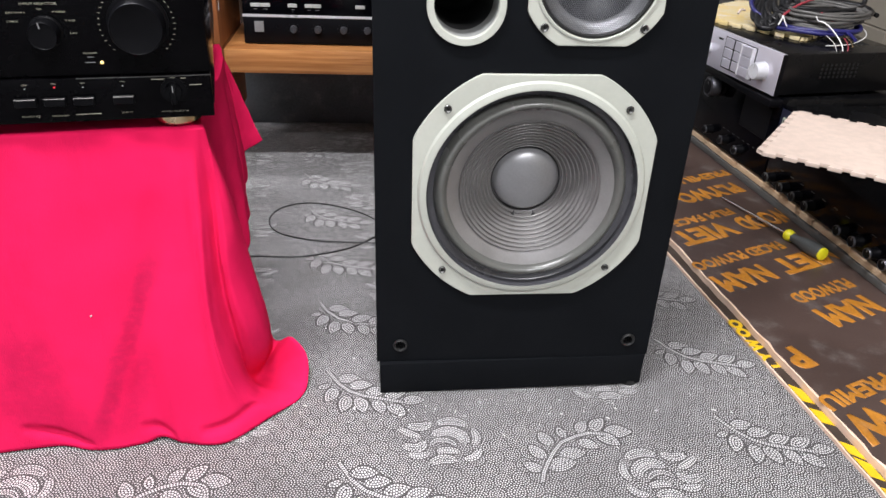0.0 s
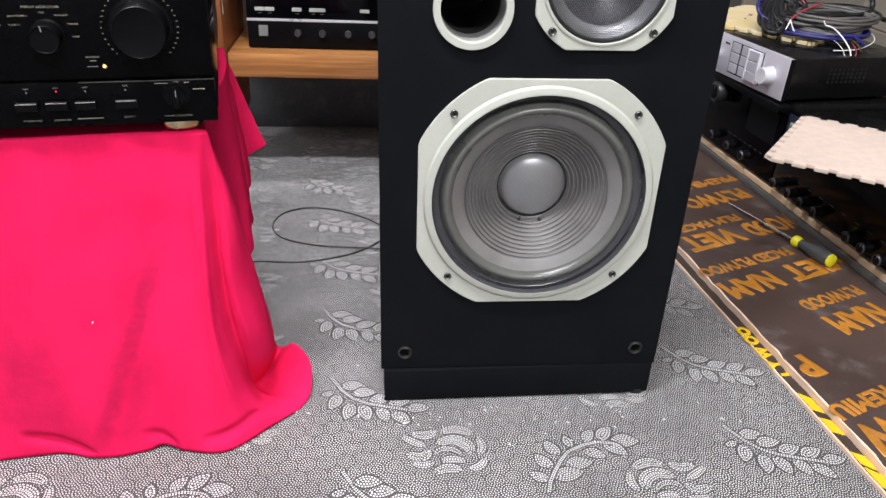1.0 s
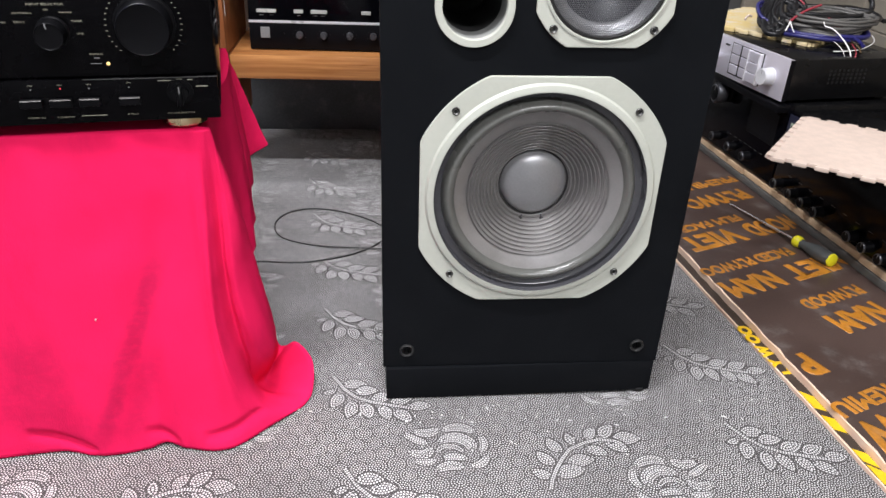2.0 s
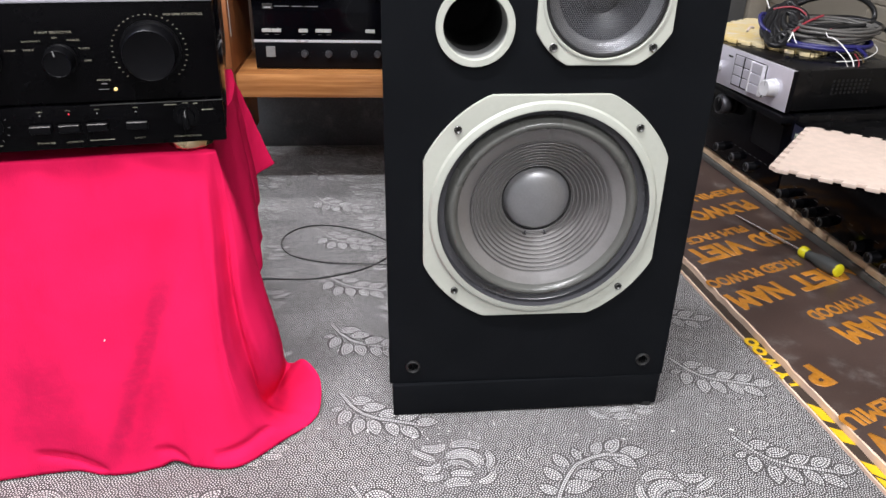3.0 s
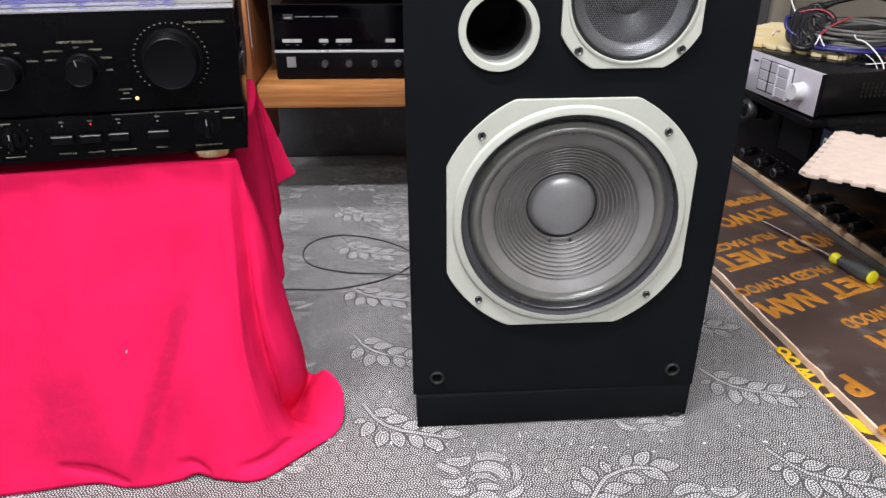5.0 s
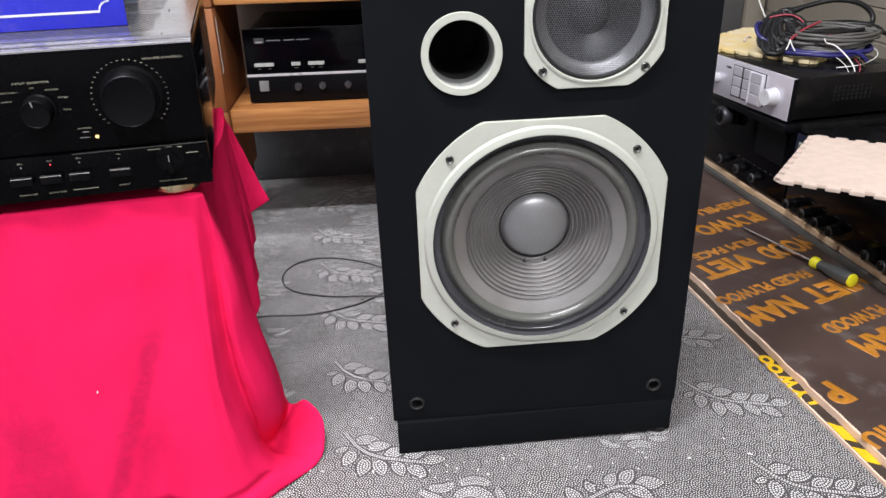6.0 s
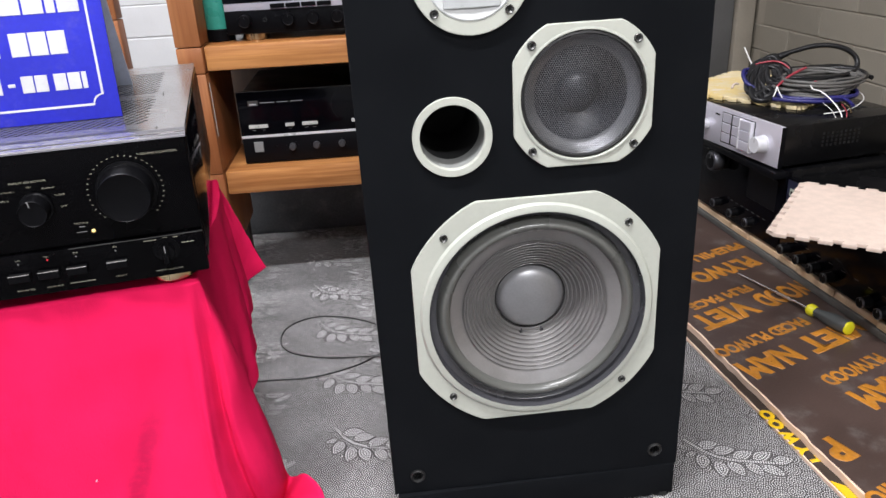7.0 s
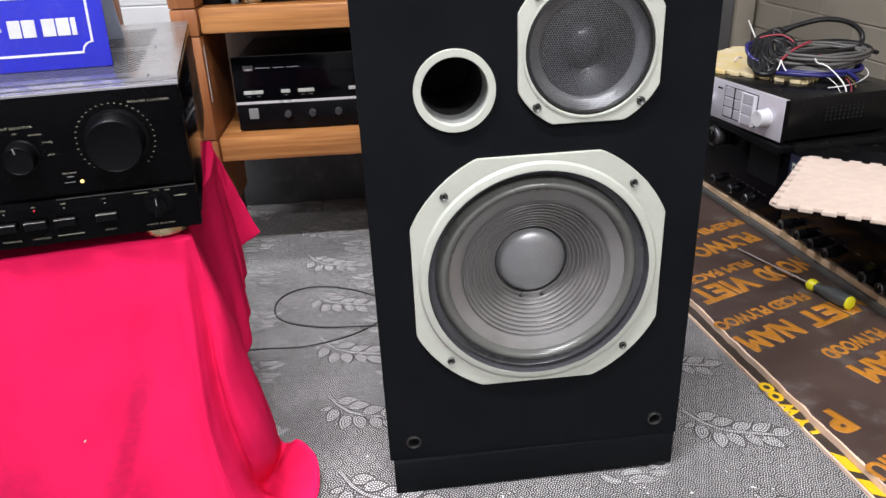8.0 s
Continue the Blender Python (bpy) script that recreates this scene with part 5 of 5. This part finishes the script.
part("slot", box(0.195, 0.212, -0.0045, -0.0035, 0.074, 0.078), "cavity", sil)
small = part("knob", lathe([(0.012, 0.0), (0.0115, -0.014), (0, -0.0145)], 32), "silver_knob", sil, "small silver knob", pose(0.165, -0.004, 0.045))
for i in range(4):
    for j in range(9):
        part("side_vent", box(0.4155, 0.4174, 0.10 + 0.011 * j, 0.1055 + 0.011 * j, 0.040 + 0.0085 * i, 0.0455 + 0.0085 * i), "side_vent", sil)
for j in range(8):
    part("top_vent", box(0.06 + 0.038 * j, 0.085 + 0.038 * j, 0.19, 0.27, 0.0920, 0.0929), "cavity", sil)
for x in (0.05, 0.37):
    for y in (0.03, 0.27):
        part("foot", lathe([(0, 0), (0.014, 0), (0.015, 0.007), (0, 0.007)], 20, "z"), "rubber", sil, "", pose(x, y, 0))


def foam_tile(size, teeth, depth):
    """The outline of a jigsaw foam tile with dovetail teeth on all sides."""
    pts = []
    p = size / teeth
    for side in range(4):
        a = radians(90 * side)
        c, s = math.cos(a), math.sin(a)
        for i in range(teeth):
            for t, d in ((0.04, 0), (0.24, 0), (0.18, depth), (0.82, depth), (0.76, 0), (0.96, 0)):
                if i == 0 and t < 0.1 and d == 0:
                    t = 0.0
                x, y = -size / 2 + (i + t) * p, -size / 2 - d + depth / 2
                pts.append((c * x - s * y, s * x + c * y))
    return pts


mat1 = part("foam_mat", plate([foam_tile(0.312, 9, 0.011)], 0.0070, 0.0012), "foam_pale", None, m=pose(0.968, 1.146, 0.2325, -0.8, 1.2, 50.5))
tagged(mat1, "pale pink jigsaw foam mat lying over the receiver", "foam mat", "foam mats")
mat2 = part("foam_mat", plate([foam_tile(0.312, 9, 0.011)], 0.009, 0.0012), "foam_yellow", None, m=pose(1.062, 1.775, 0.3312, 0, 0, 37.5))
tagged(mat2, "yellowed jigsaw foam mat under a heap of cables", "foam mat", "foam mats")

# ------------------------------------------------------------------ heap of cables
rc = random.Random(21)


ZC = 0.3365


def heap_loop(name, mat, centre, rx, ry, z0, loops, rad, label, turn=0.0, tilt=0.0, spread=0.02, rise=0.004):
    """A hand-coiled cable: uneven turns that lie across one another."""
    pts = []
    n = 10
    ca, sa = math.cos(radians(turn)), math.sin(radians(turn))
    ox = oy = 0.0
    for i in range(loops * n + 4):
        if i % n == 0:
            ox, oy = rc.uniform(-spread, spread) * 0.6, rc.uniform(-spread, spread) * 0.35
            gx, gy = rx + rc.uniform(-spread, spread) * 0.5, ry + rc.uniform(-spread, spread) * 0.5
            hz = rc.uniform(0, 0.006)
        a = 2 * math.pi * i / n
        x, y = gx * math.cos(a) + ox, gy * math.sin(a) + oy
        z = z0 + rise * (i / n) + hz + tilt * y + 0.003 * math.sin(2 * a + i)
        pts.append((centre[0] + ca * x - sa * y, centre[1] + sa * x + ca * y, max(z, ZC + rad)))
    ob = part(name, tube(pts, rad), mat, None)
    return tagged(ob, label, "cable", "cables in the heap")


HC = (1.068, 1.612)
heap_loop("cable_coil", "wire_blue", (HC[0] + 0.020, HC[1] - 0.016), 0.094, 0.062, ZC + 0.006, 2, 0.0050, "coiled dark blue cable at the bottom of the heap", -6, 0.0, 0.014, 0.005)
heap_loop("cable_coil", "wire_grey", (HC[0] + 0.030, HC[1] + 0.002), 0.090, 0.056, ZC + 0.014, 8, 0.0038, "coiled grey cable in the middle of the heap", 8, 0.05, 0.030, 0.0045)
heap_loop("cable_coil", "wire_grey", (HC[0] + 0.040, HC[1] + 0.010), 0.084, 0.050, ZC + 0.022, 4, 0.0034, "coiled thin grey cable in the middle of the heap", -14, 0.08, 0.034, 0.005)
heap_loop("cable_coil", "wire_black", (HC[0] + 0.035, HC[1] + 0.030), 0.100, 0.055, ZC + 0.030, 6, 0.0048, "coiled black cable on top of the heap", 10, 0.06, 0.034, 0.0035)
heap_loop("cable_coil", "wire_black", (HC[0] + 0.060, HC[1] + 0.035), 0.082, 0.050, ZC + 0.036, 3, 0.0052, "thick black cable on top of the heap", -22, 0.06, 0.03, 0.004)
heap_loop("cable_coil", "wire_black", (HC[0] - 0.066, HC[1] + 0.050), 0.024, 0.050, ZC + 0.042, 5, 0.0063, "thick black cable bent in steep loops", -35, 0.72, 0.034, 0.0005)
heap_loop("cable_coil", "wire_black", (HC[0] - 0.052, HC[1] + 0.034), 0.022, 0.044, ZC + 0.040, 3, 0.0052, "black cable bent in steep loops", -25, 0.75, 0.030, 0.0005)
heap_loop("cable_coil", "wire_blue", (HC[0] - 0.080, HC[1] + 0.060), 0.040, 0.030, ZC + 0.030, 1, 0.0046, "short loop of dark blue cable", 20, 0.7, 0.01, 0.004)
HX, HY = HC


def heap_wire(name, mat, pts, rad, label, category="wire", group="loose wire ends"):
    if min(q[1] for q in pts) < -0.085:
        pts = [(x - 0.052, y - 0.008, z) for x, y, z in pts]
    ob = part(name, tube([(HX + x, HY + y - (0.018 if y < -0.093 else 0), ZC + z) for x, y, z in pts], rad, order=3), mat, None)
    tagged(ob, label, category, group)


heap_wire("power_cable", "wire_black", [(-0.02, 0.110, 0.078), (0.03, 0.105, 0.092), (0.075, 0.095, 0.104), (0.125, 0.080, 0.100), (0.160, 0.070, 0.078), (0.160, 0.055, 0.050), (0.130, 0.040, 0.040)], 0.0060, "thick black power cable arching over the heap", "cable", "cables in the heap")
plug = thing("power_plug", pose(HX - 0.032, HY + 0.105, ZC + 0.072, 0, -22, -10), "moulded black power plug on the heap of cables", "plug")
part("plug_body", box(-0.028, 0.022, -0.013, 0.013, -0.011, 0.012, 0.006, 3), "wire_black", plug)
part("strain_relief", lathe([(0.009, 0.020), (0.0075, 0.034), (0.0065, 0.044), (0, 0.044)], 20, "x"), "wire_black", plug)
for y in (-0.006, 0.006):
    part("prong", lathe([(0, -0.042), (0.0022, -0.041), (0.0022, -0.027)], 12, "x"), "brass", plug, "", pose(0, y, 0))
heap_wire("red_wire", "wire_red", [(-0.075, -0.020, 0.038), (-0.045, 0.000, 0.052), (-0.010, 0.015, 0.062), (0.015, 0.028, 0.066)], 0.0028, "red twin wire with stripped ends")
heap_wire("red_wire", "wire_red", [(-0.005, -0.045, 0.050), (0.004, -0.048, 0.040), (0.016, -0.050, 0.036), (0.030, -0.048, 0.036)], 0.0032, "short red wire end")
heap_wire("red_wire", "wire_red", [(0.070, -0.034, 0.040), (0.092, -0.026, 0.040), (0.110, -0.016, 0.038)], 0.0026, "short red wire beside grey cables")
heap_wire("red_tie", "wire_red", [(-0.075, 0.085, 0.070), (-0.050, 0.070, 0.080), (-0.025, 0.050, 0.076), (-0.015, 0.035, 0.060)], 0.0020, "dark red tie round the cables")
heap_wire("white_wire", "wire_white", [(-0.075, -0.020, 0.038), (-0.082, -0.030, 0.028), (-0.090, -0.036, 0.020)], 0.0015, "thin white stripped wire end")
heap_wire("white_wire", "wire_white", [(-0.075, -0.020, 0.038), (-0.076, -0.034, 0.026), (-0.072, -0.042, 0.018)], 0.0013, "thin white stripped strand")
heap_wire("white_wire", "wire_white", [(-0.070, 0.105, 0.060), (-0.080, 0.112, 0.082), (-0.090, 0.118, 0.105)], 0.0018, "thin white wire sticking up")
heap_wire("white_wire", "wire_white", [(0.030, -0.052, 0.046), (0.032, -0.056, 0.036), (0.044, -0.062, 0.036), (0.056, -0.078, 0.026), (0.064, -0.098, 0.004), (0.066, -0.110, -0.014), (0.067, -0.116, -0.034)], 0.0014, "white wire hanging over the amplifier's edge")
heap_wire("white_wire", "wire_white", [(0.030, -0.098, -0.0028), (0.075, -0.096, -0.002), (0.120, -0.085, -0.001), (0.165, -0.050, 0.006), (0.170, -0.012, 0.018), (0.140, -0.006, 0.030)], 0.0011, "thin white wire in a wide loop")
heap_wire("white_wire", "wire_white", [(0.050, -0.075, 0.010), (0.046, -0.098, 0.006), (0.050, -0.112, -0.012), (0.054, -0.114, -0.018)], 0.0006, "thin white strand over the edge")
heap_wire("red_wire", "wire_red", [(0.090, -0.080, 0.006), (0.080, -0.104, 0.000), (0.070, -0.1135, -0.018), (0.066, -0.115, -0.034), (0.062, -0.115, -0.040)], 0.0012, "thin red wire end over the edge")
heap_wire("copper_wire", "brass", [(0.088, -0.078, 0.012), (0.092, -0.094, 0.006), (0.086, -0.106, -0.004)], 0.0018, "twisted copper wire end")
heap_wire("white_wire", "foam_pale", [(-0.120, 0.070, 0.030), (-0.134, 0.066, 0.036), (-0.140, 0.058, 0.024)], 0.0028, "cream wire end beside the coil")
heap_wire("blue_wire", "wire_blue", [(0.100, -0.060, 0.016), (0.108, -0.078, 0.012), (0.098, -0.090, 0.008)], 0.0040, "dark blue cable end by the edge")

# ------------------------------------------------------------------ screwdriver
tip, end = Vector((0.849, 1.394, 0.0215)), Vector((0.930, 1.112, 0.0315))
axis = (end - tip).normalized()
SD_M = Matrix.Translation(tip) @ axis.to_track_quat("X", "Z").to_matrix().to_4x4()
sd = thing("screwdriver", SD_M, "long screwdriver with a grey and yellow grip on the plywood", "screwdriver")
part("shank", lathe([(0, 0.0), (0.0016, 0.0), (0.0030, 0.010), (0.0030, 0.19), (0, 0.19)], 16, "x"), "steel", sd, "bright steel shank")
part("collar", lathe([(0.003, 0.1885), (0.0088, 0.1890), (0.0116, 0.1925), (0.0118, 0.1990), (0.0098, 0.2060), (0.0080, 0.2100), (0.006, 0.212)], 28, "x"), "yellow_plastic", sd, "yellow plastic collar")
grip = lathe([(0.0096, 0.206), (0.0088, 0.214), (0.0104, 0.224), (0.0142, 0.240), (0.0154, 0.256), (0.0146, 0.273), (0.0128, 0.280)], 30, "x")
for v in grip.verts:
    a = math.atan2(v.co.z, v.co.y)
    f = 1 - 0.05 * (0.5 + 0.5 * math.cos(6 * a))
    v.co.y, v.co.z = v.co.y * f, v.co.z * f
part("grip", grip, "driver_grip", sd, "dark grey rubber grip")
part("end_cap", lathe([(0.0129, 0.2790), (0.0122, 0.2825), (0.0092, 0.2840), (0, 0.2845)], 28, "x"), "yellow_plastic", sd, "yellow end cap")
part("inlay", tube([(0.215, 0.008, -0.0052), (0.240, 0.0105, -0.0085), (0.266, 0.0118, -0.0104), (0.278, 0.0105, -0.0080)], 0.0020), "yellow_plastic", sd, "yellow inlay")

# ------------------------------------------------------------------ thin cable on the carpet
FC = [(-0.20, 1.175), (-0.134, 1.183), (-0.085, 1.174), (-0.038, 1.176), (0.022, 1.196), (0.055, 1.218), (0.090, 1.250), (0.108, 1.300), (0.085, 1.339), (0.039, 1.378), (-0.020, 1.404), (-0.060, 1.408), (-0.100, 1.390), (-0.122, 1.352), (-0.121, 1.308), (-0.100, 1.270), (-0.066, 1.252), (-0.02, 1.236), (0.021, 1.228), (0.070, 1.224), (0.15, 1.215)]
ob = part("thin_cable", tube([(x, y, 0.0020 + (0.0031 if i > 17 else 0)) for i, (x, y) in enumerate(FC)], 0.0015), "wire_thin", None)
tagged(ob, "thin dark cable lying in a loop on the carpet", "cable")

# ------------------------------------------------------------------ bricks of the walls
def brick_mesh(l, h, d, seed):
    r = random.Random(seed)
    bm = box(-l / 2, l / 2, -d, d, -h / 2, h / 2, 0.003, 1)
    for v in bm.verts:
        v.co += Vector((r.uniform(-1, 1) * 0.0012, r.uniform(-1, 1) * 0.0008, r.uniform(-1, 1) * 0.0012))
    return finish(bm, "brick", 0)


def lay(wall, mat, along, l, h, joint, span, tops, near, at, seed):
    """Courses of bricks; along: 0 for a wall in x, 1 for a wall in y. near: (from, to, low, high) of the single bricks."""
    r = random.Random(seed)
    kinds = [brick_mesh(l - joint, h - joint, 0.014, seed + i) for i in range(4)]
    for me in kinds:
        me.materials.append(M[mat])
    verts, faces = [], []
    row = 0
    z = h / 2
    while z < tops:
        s = span[0] + (l / 2 if row % 2 else 0)
        while s + l / 2 <= span[1]:
            c = s + l / 2
            m = pose(c if along == 0 else at, at if along == 0 else c, z, r.uniform(-0.3, 0.3), 0, (0 if along == 0 else 90) + r.uniform(-0.2, 0.2))
            me = kinds[r.randrange(4)]
            if near[0] < c < near[1] and near[2] < z < near[3]:
                ob = new("brick", me)
                ob.parent = wall
                ob.matrix_basis = m
            else:
                o = len(verts)
                verts += [m @ v.co for v in me.vertices]
                faces += [[o + i for i in p.vertices] for p in me.polygons]
            s += l
        z += h
        row += 1
    me = bpy.data.meshes.new("bricks")
    me.from_pydata(verts, [], faces)
    me.materials.append(M[mat])
    ob = new("bricks", me)
    ob.parent = wall
    tagged(ob, kind="stuff")


lay(wall_north, "brick_white", 0, 0.33, 0.108, 0.0030, (X0, X1), TOP - 0.05, (-1.1, 0.86, 0.2, 1.1), Y1 + 0.0225, 40)
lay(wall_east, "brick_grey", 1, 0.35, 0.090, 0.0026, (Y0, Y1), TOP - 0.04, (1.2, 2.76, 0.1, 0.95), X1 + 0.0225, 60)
